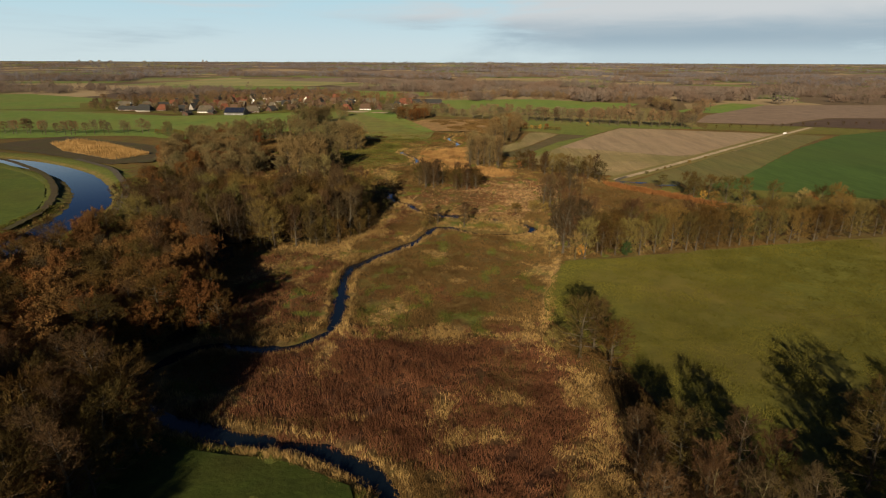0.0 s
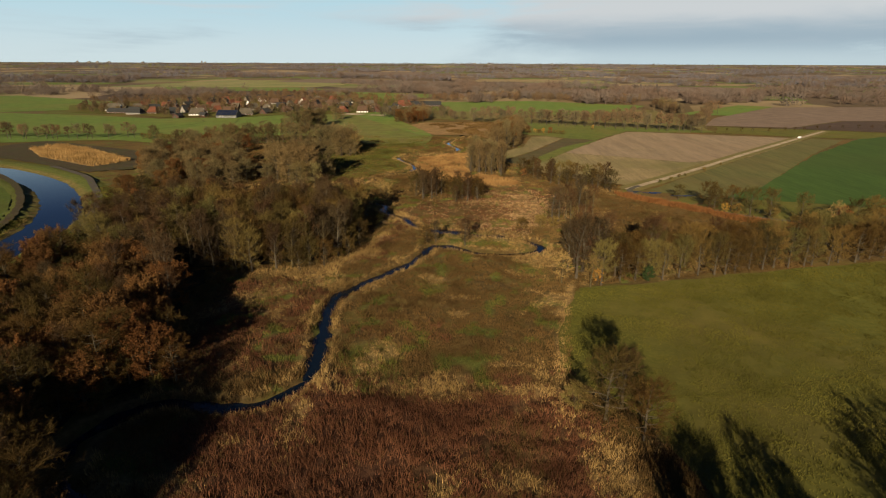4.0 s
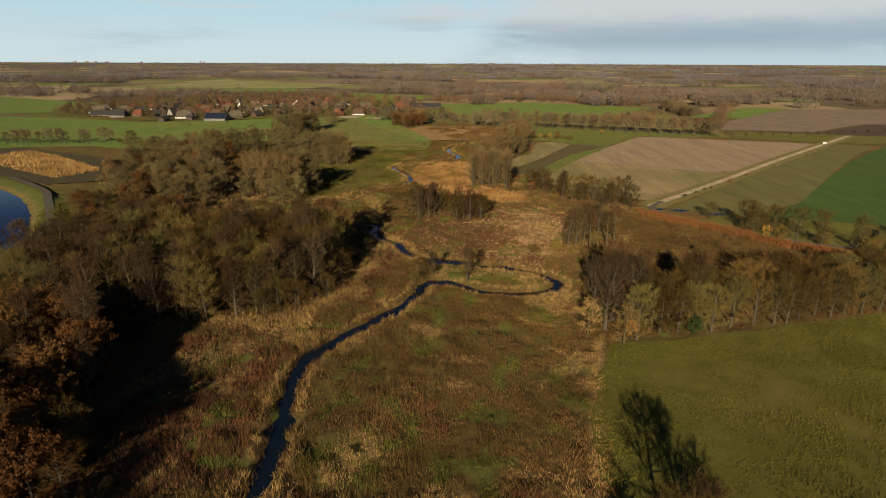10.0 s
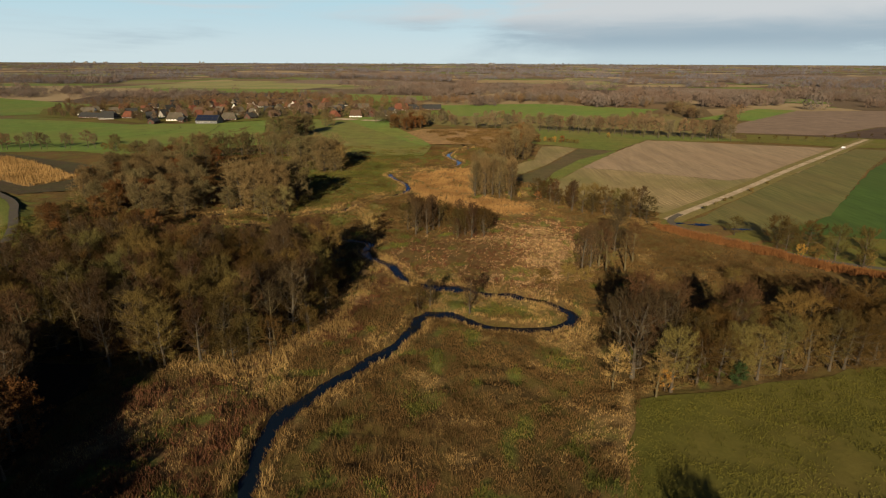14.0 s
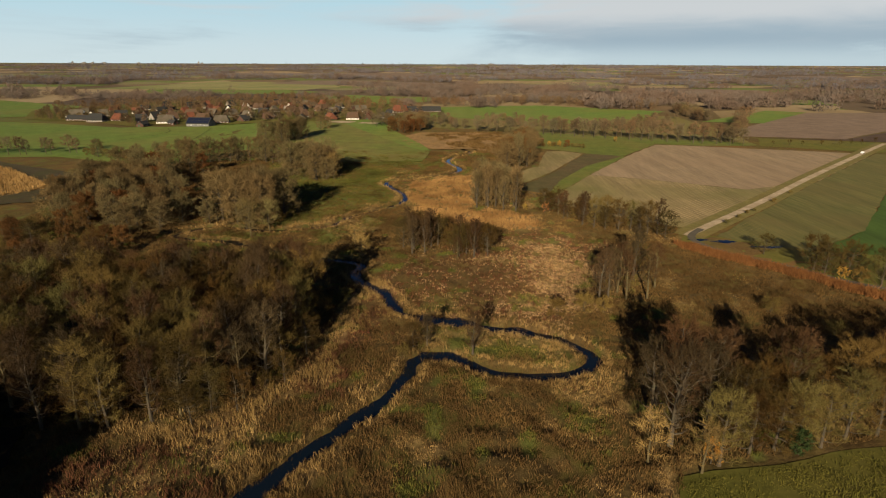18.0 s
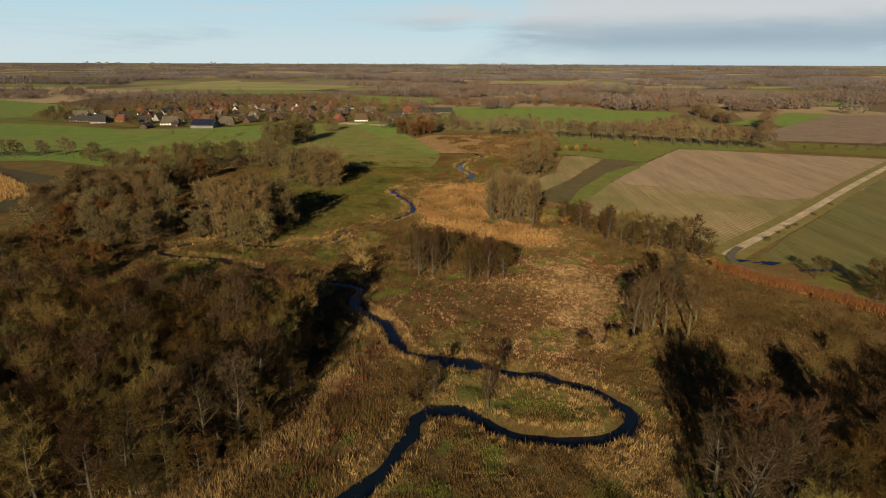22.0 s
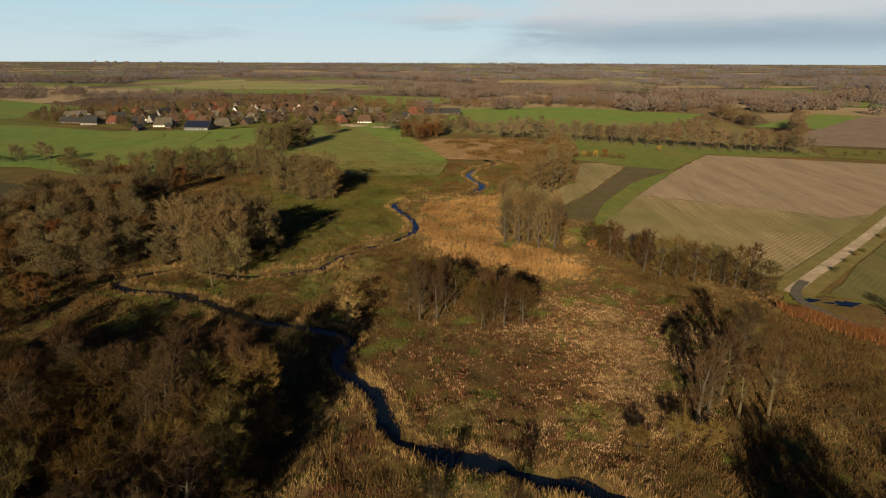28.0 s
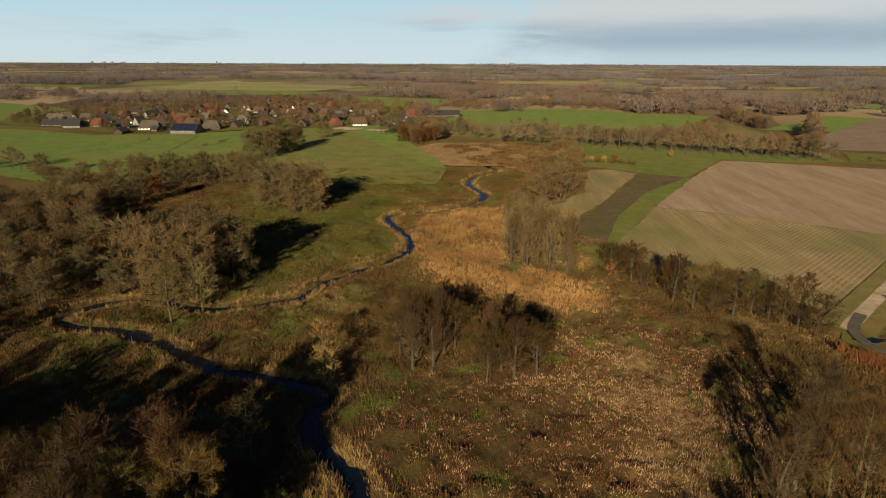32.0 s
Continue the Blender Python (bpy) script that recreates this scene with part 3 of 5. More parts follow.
field("field_meadow_slope", [(-172, 634), (-133, 560), (-95, 470), (-60, 445), (-12, 448), (-8, 489), (-60, 640), (-90, 712), (-119, 700)], surface("patchy_meadow", (0.095, 0.122, 0.028), (0.16, 0.18, 0.044), (0.165, 0.145, 0.048), 0.02, 0.4, dist=0.15), "patchy green meadow sloping to the brook", 0.35)
field("field_lush_lane", [(-105, 690), (-85, 640), (-20, 500), (-8, 492), (-14, 520), (-40, 600), (-70, 720)], LUSH, "bright green grass lane", 0.40, 0.5)
# near-black sheets paint the woods' shade onto the ground
WOOD_SHADE = surface("painted_wood_shade", (0.016, 0.012, 0.007), (0.04, 0.028, 0.015), (0.026, 0.024, 0.010), 0.08, 0.9, dist=0.2)
field("field_carr_south", [(-150, 10), (-60, 8), (-56, 60), (-54, 72), (-60, 84), (-66, 95), (-62, 107), (-54, 118), (-60, 128), (-66, 150), (-68, 178), (-95, 178), (-112, 170), (-122, 110), (-150, 80)], WOOD_SHADE, "dark peaty ground under the alder wood", 0.7, 2.0)
field("field_carr_bend", [(-68, 182), (-50, 183), (-38, 187), (-34, 198), (-32, 224), (-45, 225), (-95, 221), (-114, 212), (-112, 190), (-90, 178)], WOOD_SHADE, "dark peaty ground under the wood in the bend", 0.7, 2.0)
field("field_river_meadow", [(-162, 205), (-166, 222), (-178, 246), (-193, 269), (-213, 294), (-238, 316), (-275, 343), (-330, 362), (-500, 380), (-500, 150), (-175, 120)], RIVERSIDE, "dark green meadow inside the river bend", 0.45, 0.3)
field("field_far_west", [(-720, 1010), (-486, 878), (-400, 760), (-520, 700), (-800, 760), (-1000, 900)], LUSH, "flat green meadow west of the village", 0.05)
field("field_far_ring", [(-204, 1174), (-5, 1088), (-20, 1010), (-60, 930), (-150, 990), (-250, 1100)], LUSH, "green arable field behind the village", 0.05)
field("field_far_strip", [(-560, 1180), (-300, 1190), (-230, 1260), (-330, 1330), (-620, 1330)], LUSH, "far green meadow strip", 0.05)
field("field_far_soil", [(-560, 1120), (-310, 1130), (-300, 1188), (-560, 1178)], DARKSOIL, "far strip of bare soil", 0.05)
PALEFIELD = surface("pale_meadow", (0.2, 0.19, 0.082), (0.29, 0.27, 0.12), (0.16, 0.19, 0.06), 0.006, 0.1)
field("field_far_pale", [(-760, 1340), (-300, 1336), (-240, 1480), (-330, 1760), (-640, 1800)], PALEFIELD, "far pale olive meadow", 0.05)
field("field_far_tan", [(330, 1480), (760, 1520), (900, 1640), (380, 1600)], STRAWFIELD, "far tan heath", 0.05)
field("field_far_tan_b", [(60, 1700), (260, 1740), (300, 1900), (40, 1860)], STRAWFIELD, "far tan clearing", 0.4)
field("field_heath", [(-22, 510), (-6, 500), (24, 500), (36, 480), (60, 516), (84, 560), (30, 602), (-20, 596), (-38, 560)], surface("rusty_heath", (0.15, 0.095, 0.04), (0.36, 0.23, 0.11), (0.20, 0.135, 0.055), 0.05, 0.5), "rusty brown heath beside the upper brook", 0.3)
FAR = []
far_rng = random.Random(9)
for i in range(34):
    fyy = math.exp(far_rng.uniform(math.log(1000), math.log(3400)))
    fxx = far_rng.uniform(-0.8, 0.85) * fyy
    if fyy > 2700 or (-900 < fxx < 60 and fyy < 1500) or (60 < fxx < 500 and fyy < 900):
        continue
    wide, deep, tilt = far_rng.uniform(60, 170) * (fyy / 1300), far_rng.uniform(40, 110) * (fyy / 1300), far_rng.uniform(-0.35, 0.35)
    shape = [(fxx + math.cos(tilt) * u * wide - math.sin(tilt) * v * deep, fyy + math.sin(tilt) * u * wide + math.cos(tilt) * v * deep)
             for u, v in ((-1, -1), (0.9, -1.1), (1.1, 0.8), (0.2, 1.1), (-1, 0.9))]
    FAR.append(shape)
    field("field_distant", shape, far_rng.choice([LUSH, STRAWFIELD, MIDSOIL, PALEFIELD, MIDSOIL]), "distant field between the woods", 0.05)
field("field_mud_flat", [(-300, 455), (-190, 398), (-176, 340), (-196, 330), (-258, 366), (-330, 400)], MUD, "dark muddy flat round the reed bed", 0.12)
field("field_reed_floor", [(-285, 413), (-273, 432), (-225, 398), (-191, 368), (-202, 346), (-255, 380)], STRAWFIELD, "straw floor of the yellow reed bed", 0.16)

ROAD = smooth_line([(90, 292), (98, 300), (145, 345), (205, 405), (298, 495), (345, 540)])
ribbon("road_track", ROAD, 1.7, 0.38, SAND, "pale sandy farm track between the fields", "track", 0.06)
ribbon("road_verge", ROAD, 5.6, 0.33, VERGE, "grassy verge of the sandy track", "verge", 0.15)
ribbon("road_track_bend", smooth_line([(99, 301), (91.5, 292), (90.5, 283), (97, 271), (108, 260), (122, 244), (150, 230)]), 1.3, 0.43, ASPHALT, "wet grey end of the farm track beside the hedge", "track", 0.1)
ribbon("road_path_river", smooth_line([(-225, 346), (-189, 317), (-171, 294), (-152, 266), (-139, 238), (-131, 214)]), 1.6, 1.15, ASPHALT, "grey path along the river bank", "path", 0.1)
ribbon("trim_dike_ditch", smooth_line([(-158, 195), (-160, 208), (-163, 222), (-174.6, 247), (-190, 270.6), (-210.7, 295.5), (-235, 318), (-272, 345), (-330, 366)]), 1.5, 1.15, MUD, "dark ditch along the inner river dike", "ditch", 0.4)
ribbon("road_path_slope", smooth_line([(-12, 489), (-68, 575), (-119, 692)]), 0.8, 0.47, STRAWFIELD, "worn straw-coloured footpath across the meadow", "path", 0.2)


# ---- trees ----
def tube(points, radii, sides, vs, fs):
    """A tapered tube along points, added to the lists vs and fs."""
    base = len(vs)
    pts = [Vector(p) for p in points]
    for i, p in enumerate(pts):
        d = (pts[min(i + 1, len(pts) - 1)] - pts[max(i - 1, 0)]).normalized()
        u = d.orthogonal().normalized()
        w = d.cross(u)
        for k in range(sides):
            a = 2 * math.pi * k / sides
            vs.append(tuple(p + (u * math.cos(a) + w * math.sin(a)) * radii[i]))
    for i in range(len(pts) - 1):
        for k in range(sides):
            a, b = base + i * sides + k, base + i * sides + (k + 1) % sides
            fs.append((a, b, b + sides, a + sides))


def dashes(p, d, width, rs):
    """Twigs or leaves: long thin triangles from p along d."""
    side = np.cross(rs.normal(0, 1, p.shape), d)
    side *= (np.broadcast_to(width, (len(p),)) * 0.5 / (np.linalg.norm(side, axis=1) + 1e-9))[:, None]
    return np.stack([p - side, p + side, p + d], 1)


def unit(v):
    return v / (np.linalg.norm(v, axis=-1, keepdims=True) + 1e-9)


def make_tree(name, seed, tall, wide, low, limbs, subs, twigs, twig_len, twig_wide, bark, crown, label, leaf=0.0, up=0.5, stems=1, leaf_size=0.34, branch=0.085, category="tree", group=""):
    """A tree: trunk (or several stems), limbs that arch out and up, branches, and fans of twigs, with leaves on some kinds."""
    rng, rs = random.Random(seed), np.random.RandomState(seed)
    root = new(name)
    tv, tf = [], []
    at, way, long = [], [], []
    for s in range(stems):
        off = Vector((rng.uniform(-1, 1), rng.uniform(-1, 1), 0)) * (0.2 * wide if stems > 1 else 0)
        lean = Vector((rng.uniform(-1, 1), rng.uniform(-1, 1), 0)) * 0.05 * tall + off * 1.3
        top = tall * rng.uniform(0.86, 0.98)
        girth = tall * (0.018 if stems == 1 else 0.011)
        spine = [off + lean * (h * h) + Vector((math.sin(h * 7 + seed) * 0.022 * tall * h, math.cos(h * 6 + seed) * 0.022 * tall * h, h * top - 0.15)) for h in (0, 0.12, 0.3, 0.5, 0.7, 0.86, 1)]
        tube(spine, [girth * k for k in (1.5, 1.05, 0.9, 0.7, 0.45, 0.25, 0.08)], 6, tv, tf)
        n = max(3, limbs // stems)
        for i in range(n + 1):
            q = (i + rng.random()) / n if i < n else 1.0
            h = min(0.97, low + (0.93 - low) * q ** 0.85)
            j = min(5, sum(h > e for e in (0.12, 0.3, 0.5, 0.7, 0.86)))
            edge = (0, 0.12, 0.3, 0.5, 0.7, 0.86, 1)
            root_at = spine[j].lerp(spine[j + 1], (h - edge[j]) / (edge[j + 1] - edge[j]))
            a = i * 2.4 + rng.uniform(-0.5, 0.5) + seed
            reach = wide * math.sqrt(max(0.07, 1 - (q * 1.3 - 0.4) ** 2)) * rng.uniform(0.62, 1.12) * 0.8
            rise = (tall * rng.uniform(0.84, 1.0) - root_at.z) * min(1.0, (0.2 + 0.55 * up) * rng.uniform(0.75, 1.2)) * (0.12 + 0.88 * min(1.0, q * 1.6))
            if i == n:
                reach, rise = 0.1 * wide, tall * 0.06
            pts = [root_at + Vector((math.cos(a) * reach * u ** 0.8, math.sin(a) * reach * u ** 0.8, rise * u ** 1.35)) + Vector((rng.gauss(0, 1), rng.gauss(0, 1), rng.gauss(0, 1))) * 0.05 * wide * (0 < u) for u in (0, 0.33, 0.66, 1)]
            g = girth * (0.46 - 0.3 * q)
            tube(pts, [g, g * 0.7, g * 0.42, 0.02], 4, tv, tf)
            for b in range(subs):
                u = 0.28 + 0.72 * (b + rng.random()) / subs
                k = min(2, int(u * 3))
                p = pts[k].lerp(pts[k + 1], min(1.0, u * 3 - k))
                d = (pts[k + 1] - pts[k]).normalized() * 0.75 + Vector((rng.gauss(0, 0.6), rng.gauss(0, 0.6), rng.gauss(0, 0.4) + up * 0.5))
                at.append(p), way.append(d.normalized()), long.append(wide * rng.uniform(0.22, 0.44) * (1.2 - 0.45 * u))
    at, way, long = np.array(at), np.array(way), np.array(long)
    co = [dashes(at, way * long[:, None] * 1.1, branch, rs)]
    v = rs.uniform(0.1, 1.0, (len(at), twigs))
    p = (at[:, None] + way[:, None] * (long[:, None] * v)[..., None]).reshape(-1, 3)
    d = unit(np.repeat(way, twigs, 0) * 0.9 + rs.normal(0, 0.42, p.shape) + np.array([0, 0, 0.3 * up])) * (twig_len * rs.uniform(0.55, 1.3, len(p)) * (1.25 - 0.5 * v.ravel()))[:, None]
    co.append(dashes(p, d, twig_wide, rs))
    for u in (0.35, 0.65):
        e = unit(unit(d) * 0.9 + rs.normal(0, 0.45, p.shape)) * (np.linalg.norm(d, axis=1) * rs.uniform(0.35, 0.7, len(p)))[:, None]
        co.append(dashes(p + d * u, e, twig_wide * 0.75, rs))
    for _ in range(int(leaf * 4)):
        e = unit(rs.normal(0, 1, p.shape)) * (leaf_size * rs.uniform(0.6, 1.2, len(p)))[:, None]
        co.append(dashes(p + d * rs.uniform(0.1, 1.0, (len(p), 1)) + rs.normal(0, 0.12, p.shape), e, leaf_size * 0.8, rs))
    part("trunk", (tv, [], tf), bark, root)
    tri = np.concatenate(co)
    tri[..., 2] = np.maximum(tri[..., 2], 0.05)
    crown_ob = new("crown", tri_mesh("crown", tri, crown))
    crown_ob.parent = root
    tagged(root, label, category, group)
    root.location = (0, -900, 0)
    return root


KINDS = {
    "oak": [make_tree("oak_tree", 10 + i, 14, 5.8, 0.10, 27, 8, 12, 1.15, 0.05, BARK, TWIG_OAK, "bare oak tree with dense brown twigs", up=0.45) for i in range(4)],
    "ash": [make_tree("ash_tree", 15 + i, 15, 4.9, 0.08, 27, 8, 12, 1.2, 0.05, BARK, TWIG_ASH, "bare ash tree with grey-brown upswept branches", up=0.75) for i in range(4)],
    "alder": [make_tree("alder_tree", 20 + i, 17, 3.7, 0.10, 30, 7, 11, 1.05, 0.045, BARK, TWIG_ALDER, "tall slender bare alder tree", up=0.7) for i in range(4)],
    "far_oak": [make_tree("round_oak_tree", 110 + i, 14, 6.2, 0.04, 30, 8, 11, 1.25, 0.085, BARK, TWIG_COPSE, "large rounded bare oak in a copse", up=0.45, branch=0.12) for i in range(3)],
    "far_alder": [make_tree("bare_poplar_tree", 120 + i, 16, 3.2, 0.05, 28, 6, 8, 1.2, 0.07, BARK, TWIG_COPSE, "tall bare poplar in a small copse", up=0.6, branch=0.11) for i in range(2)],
    "russet": [make_tree("russet_oak_tree", 30 + i, 13, 5.4, 0.08, 24, 7, 9, 1.1, 0.05, BARK, LEAF_RUSSET, "oak tree still holding russet-brown autumn leaves", leaf=1.0, up=0.45) for i in range(3)],
    "willow": [make_tree("willow_shrub", 40 + i, 6, 3.4, 0.05, 24, 6, 10, 1.0, 0.05, BARK, TWIG_WILLOW, "bushy bare willow shrub", up=0.7, stems=3, category="shrub") for i in range(3)],
    "pale": [make_tree("pale_tree", 50 + i, 11, 4.0, 0.18, 17, 7, 7, 0.95, 0.055, PALE_BARK, TWIG_PALE, "bare tree with pale whitish bark", up=0.6, branch=0.11) for i in range(2)],
    "birch": [make_tree("birch_tree", 60 + i, 16, 3.5, 0.25, 18, 6, 10, 1.1, 0.045, PALE_BARK, TWIG_ALDER, "bare birch tree with white trunk", up=0.7) for i in range(2)],
    "gold": [make_tree("golden_tree", 70, 9, 3.6, 0.18, 14, 5, 7, 0.9, 0.05, BARK, LEAF_GOLD, "small tree with golden autumn leaves", leaf=0.75)],
    "red": [make_tree("red_leaved_tree", 75, 9, 4.2, 0.14, 15, 5, 7, 0.9, 0.05, BARK, LEAF_RED, "small round tree with red-brown leaves", leaf=1.0)],
    "holly": [make_tree("evergreen_bush", 80, 6, 2.6, 0.05, 14, 5, 7, 0.8, 0.06, BARK, LEAF_GREEN, "dark green dense evergreen bush", leaf=1.0, category="bush")],
    "avenue": [make_tree("avenue_tree", 90 + i, 12, 4.4, 0.34, 16, 6, 8, 1.2, 0.12, BARK, TWIG_GARDEN, "bare avenue tree in a roadside row", up=0.45, branch=0.16, group="avenue trees") for i in range(2)],
    "village": [make_tree("village_tree", 94 + i, 12, 5.0, 0.08, 18, 6, 9, 1.4, 0.16, BARK, (TWIG_GARDEN, TWIG_COPSE, TWIG_GARDEN)[i], ("bare garden tree among the houses", "olive-brown garden tree among the houses", "brown garden tree among the houses")[i], up=0.45, branch=0.2) for i in range(3)],
    "back": [make_tree("back_tree", 130 + i, 12, 5.0, 0.08, 12, 5, 5, 1.6, 0.24, BARK, TWIG_GARDEN, "bare tree behind the houses", up=0.45, branch=0.24) for i in range(3)],
    "sapling": [make_tree("roadside_sapling", 98, 4.5, 1.3, 0.35, 7, 3, 5, 0.9, 0.08, BARK, TWIG_OAK, "young staked roadside tree", branch=0.08, group="roadside saplings")],
}
BROOK_SEGS, RIVER_SEGS = (np.stack([line[:-1], line[1:]], 1) for line in (BROOK, RIVER))


def off_line(x, y, segs):
    """Distance of one place to a line of segments."""
    a, d = segs[:, 0], segs[:, 1] - segs[:, 0]
    p = np.array([x, y]) - a
    u = np.clip((p * d).sum(1) / ((d * d).sum(1) + 1e-9), 0, 1)
    return float(np.sqrt((((p - d * u[:, None]) ** 2).sum(1)).min()))


def foot(x, y):
    """The ground's height under a plant, a hand lower, so that it is rooted."""
    if y > 625 or (off_line(x, y, BROOK_SEGS) > 4 and off_line(x, y, RIVER_SEGS) > 23):
        z = float(far_rise(y))
        if abs(x) < 200 and y < 620:
            px, py = np.array([x]), np.array([y])
            z += float((lattice(px, py, 2.7, 13) ** 1.5 - 0.35)[0] * (0.3 + lattice(px, py, 17.0, 15))[0] + (lattice(px, py, 9.0, 11)[0] - 0.5) * 0.35 + (lattice(px, py, 31.0, 12)[0] - 0.5) * 0.5) if not on_field(x, y) else 0.0
        return z
    return float(height(np.array([x]), np.array([y]))[0])


def on_field(x, y):
    return bool(inside(np.array([x]), np.array([y]), OPEN_A)[0] or inside(np.array([x]), np.array([y]), OPEN_B)[0])


used = set()
tree_rng = random.Random(5)


def plant(kind, x, y, scale=1.0, squash=1.0):
    proto = tree_rng.choice(KINDS[kind])
    m = pose(x, y, foot(x, y), 0, 0, tree_rng.uniform(0, 360)) @ Matrix.Diagonal((scale * squash, scale * squash, scale, 1))
    if proto.name in used:
        return copy_thing(proto, m @ Matrix.Diagonal((1 / proto.scale.x, 1 / proto.scale.y, 1 / proto.scale.z, 1)))
    used.add(proto.name)
    proto.matrix_basis = m
    return proto


def scatter(outline, gap, seed, limit=400):
    """Places inside an outline, at least gap metres apart."""
    rng = random.Random(seed)
    p = np.array(outline, float)
    lo, hi = p.min(0), p.max(0)
    res = []
    for _ in range(limit * 12):
        x, y = rng.uniform(lo[0], hi[0]), rng.uniform(lo[1], hi[1])
        if inside(np.array([x]), np.array([y]), outline)[0] and all((x - a) ** 2 + (y - b) ** 2 > gap * gap for a, b in res):
            res.append((x, y))
            if len(res) >= limit:
                break
    return res


def wood(outline, gap, seed, kinds, size=(0.8, 1.2), limit=400, squash=1.0):
    """Plants a wood. kinds: names, repeated by their share."""
    rng = random.Random(seed + 100)
    for x, y in scatter(outline, gap, seed, limit):
        plant(rng.choice(kinds), x, y, rng.uniform(*size), squash)


def row(points, gap, kinds, size, seed, jitter=0.6, squash=1.0):
    rng = random.Random(seed)
    p = np.array(points, float)
    for a, b in zip(p[:-1], p[1:]):
        k = max(1, int(np.linalg.norm(b - a) / gap))
        for i in range(k):
            q = a + (b - a) * (i + rng.uniform(-0.15, 0.15)) / k
            plant(rng.choice(kinds), q[0] + rng.uniform(-jitter, jitter), q[1] + rng.uniform(-jitter, jitter), rng.uniform(*size), squash)


def grove(name, outline, gap, seed, kinds, size, label, material=None, limit=120):
    """A wood behind the viewpoint, joined into one canopy."""
    rng = random.Random(seed)
    co = []
    for x, y in scatter(outline, gap, seed, limit):
        proto = rng.choice(KINDS[rng.choice(kinds)])
        a, s = rng.uniform(0, 2 * math.pi), rng.uniform(*size)
        for ob in proto.children:
            me = ob.data
            me.calc_loop_triangles()
            v = np.empty(len(me.vertices) * 3, np.float32)
            me.vertices.foreach_get("co", v)
            t = np.empty(len(me.loop_triangles) * 3, np.int32)
            me.loop_triangles.foreach_get("vertices", t)
            v = v.reshape(-1, 3)[t] * s
            w = v.copy()
            w[:, 0], w[:, 1] = v[:, 0] * math.cos(a) - v[:, 1] * math.sin(a) + x, v[:, 0] * math.sin(a) + v[:, 1] * math.cos(a) + y
            co.append(w.reshape(-1, 3, 3))
    return tagged(new(name, tri_mesh(name, np.concatenate(co), material or TWIG_OAK)), label, "woodland", kind="stuff")


# wood out of view, scaled past natural height to throw shade northward
grove("south_wood", [(-165, -75), (-66, -75), (-62, 17), (-90, 22), (-150, 22)], 7.5, 81, ["village"], (2.4, 2.8), "bare wood south of the brook, oversized to cast shade")
grove("south_copse", [(30, -30), (130, -30), (130, 30), (96, 44), (56, 44), (40, 30)], 9, 27, ["village"], (1.2, 1.6), "tall bare copse south of the pasture")
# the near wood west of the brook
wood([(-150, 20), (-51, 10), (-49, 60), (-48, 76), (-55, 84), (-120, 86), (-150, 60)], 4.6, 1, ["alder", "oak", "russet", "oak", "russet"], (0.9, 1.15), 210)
wood([(-62, 82), (-67, 95), (-62, 106), (-53, 117), (-54, 128), (-62, 140), (-70, 158), (-78, 171), (-96, 166), (-102, 135), (-112, 112), (-122, 86)], 4.6, 41,
     ["oak", "russet", "russet", "alder", "oak", "russet"], (0.8, 1.15), 190)
wood([(-136, 96), (-108, 96), (-100, 165), (-112, 186), (-128, 178)], 5.0, 46, ["russet", "oak", "russet", "willow"], (0.7, 1.0), 60)
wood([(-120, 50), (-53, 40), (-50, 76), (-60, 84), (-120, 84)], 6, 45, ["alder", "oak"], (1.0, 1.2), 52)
# a rough grassy line across the pasture, with reed tussocks
ribbon("trim_field_line", smooth_line([(40, 113), (57, 115), (82, 121), (111, 130), (170, 146)]), 0.5, 0.17, surface("uncut_grass", (0.075, 0.075, 0.012), (0.125, 0.115, 0.022), (0.11, 0.09, 0.02), 0.1, 0.9), "rough uncut grass line across the pasture", "grass line", 0.3)
# the wood in the brook's bend
wood([(-68, 178), (-50, 179), (-36, 183), (-31, 196), (-29, 214), (-28, 225), (-45, 227), (-95, 223), (-116, 214), (-114, 190), (-90, 174)], 5.0, 2,
     ["oak", "ash", "alder", "birch", "alder", "oak"], (0.95, 1.2), 150)
wood([(-32, 212), (-32, 232), (-60, 231), (-100, 227), (-100, 216), (-60, 218)], 6, 44, ["alder", "oak"], (1.1, 1.25), 30)
plant("pale", -31, 242, 1.15)
plant("pale", -74, 224, 0.9)
row([(-66, 177), (-50, 178), (-38, 181)], 5, ["birch", "alder", "birch", "ash"], (0.8, 1.0), 3, 1.5)
for edge_seed, edge in ((71, [(-72, 176), (-36, 180), (-27, 196), (-26, 226), (-32, 226), (-34, 200), (-44, 186), (-70, 184)]), (72, [(-60, 20), (-52, 62), (-48, 72), (-60, 84), (-64, 104), (-50, 118), (-62, 130), (-70, 110), (-66, 60)])):
    wood(edge, 4.0, edge_seed, ["willow", "willow", "oak"], (0.5, 0.8), 40)
# scrub between wood and river
wood([(-122, 165), (-104, 140), (-112, 188), (-112, 235), (-98, 262), (-120, 300), (-150, 312), (-158, 296), (-138, 250), (-128, 215)], 5.2, 4, ["willow", "willow", "oak", "russet", "willow"], (0.42, 0.75), 130)
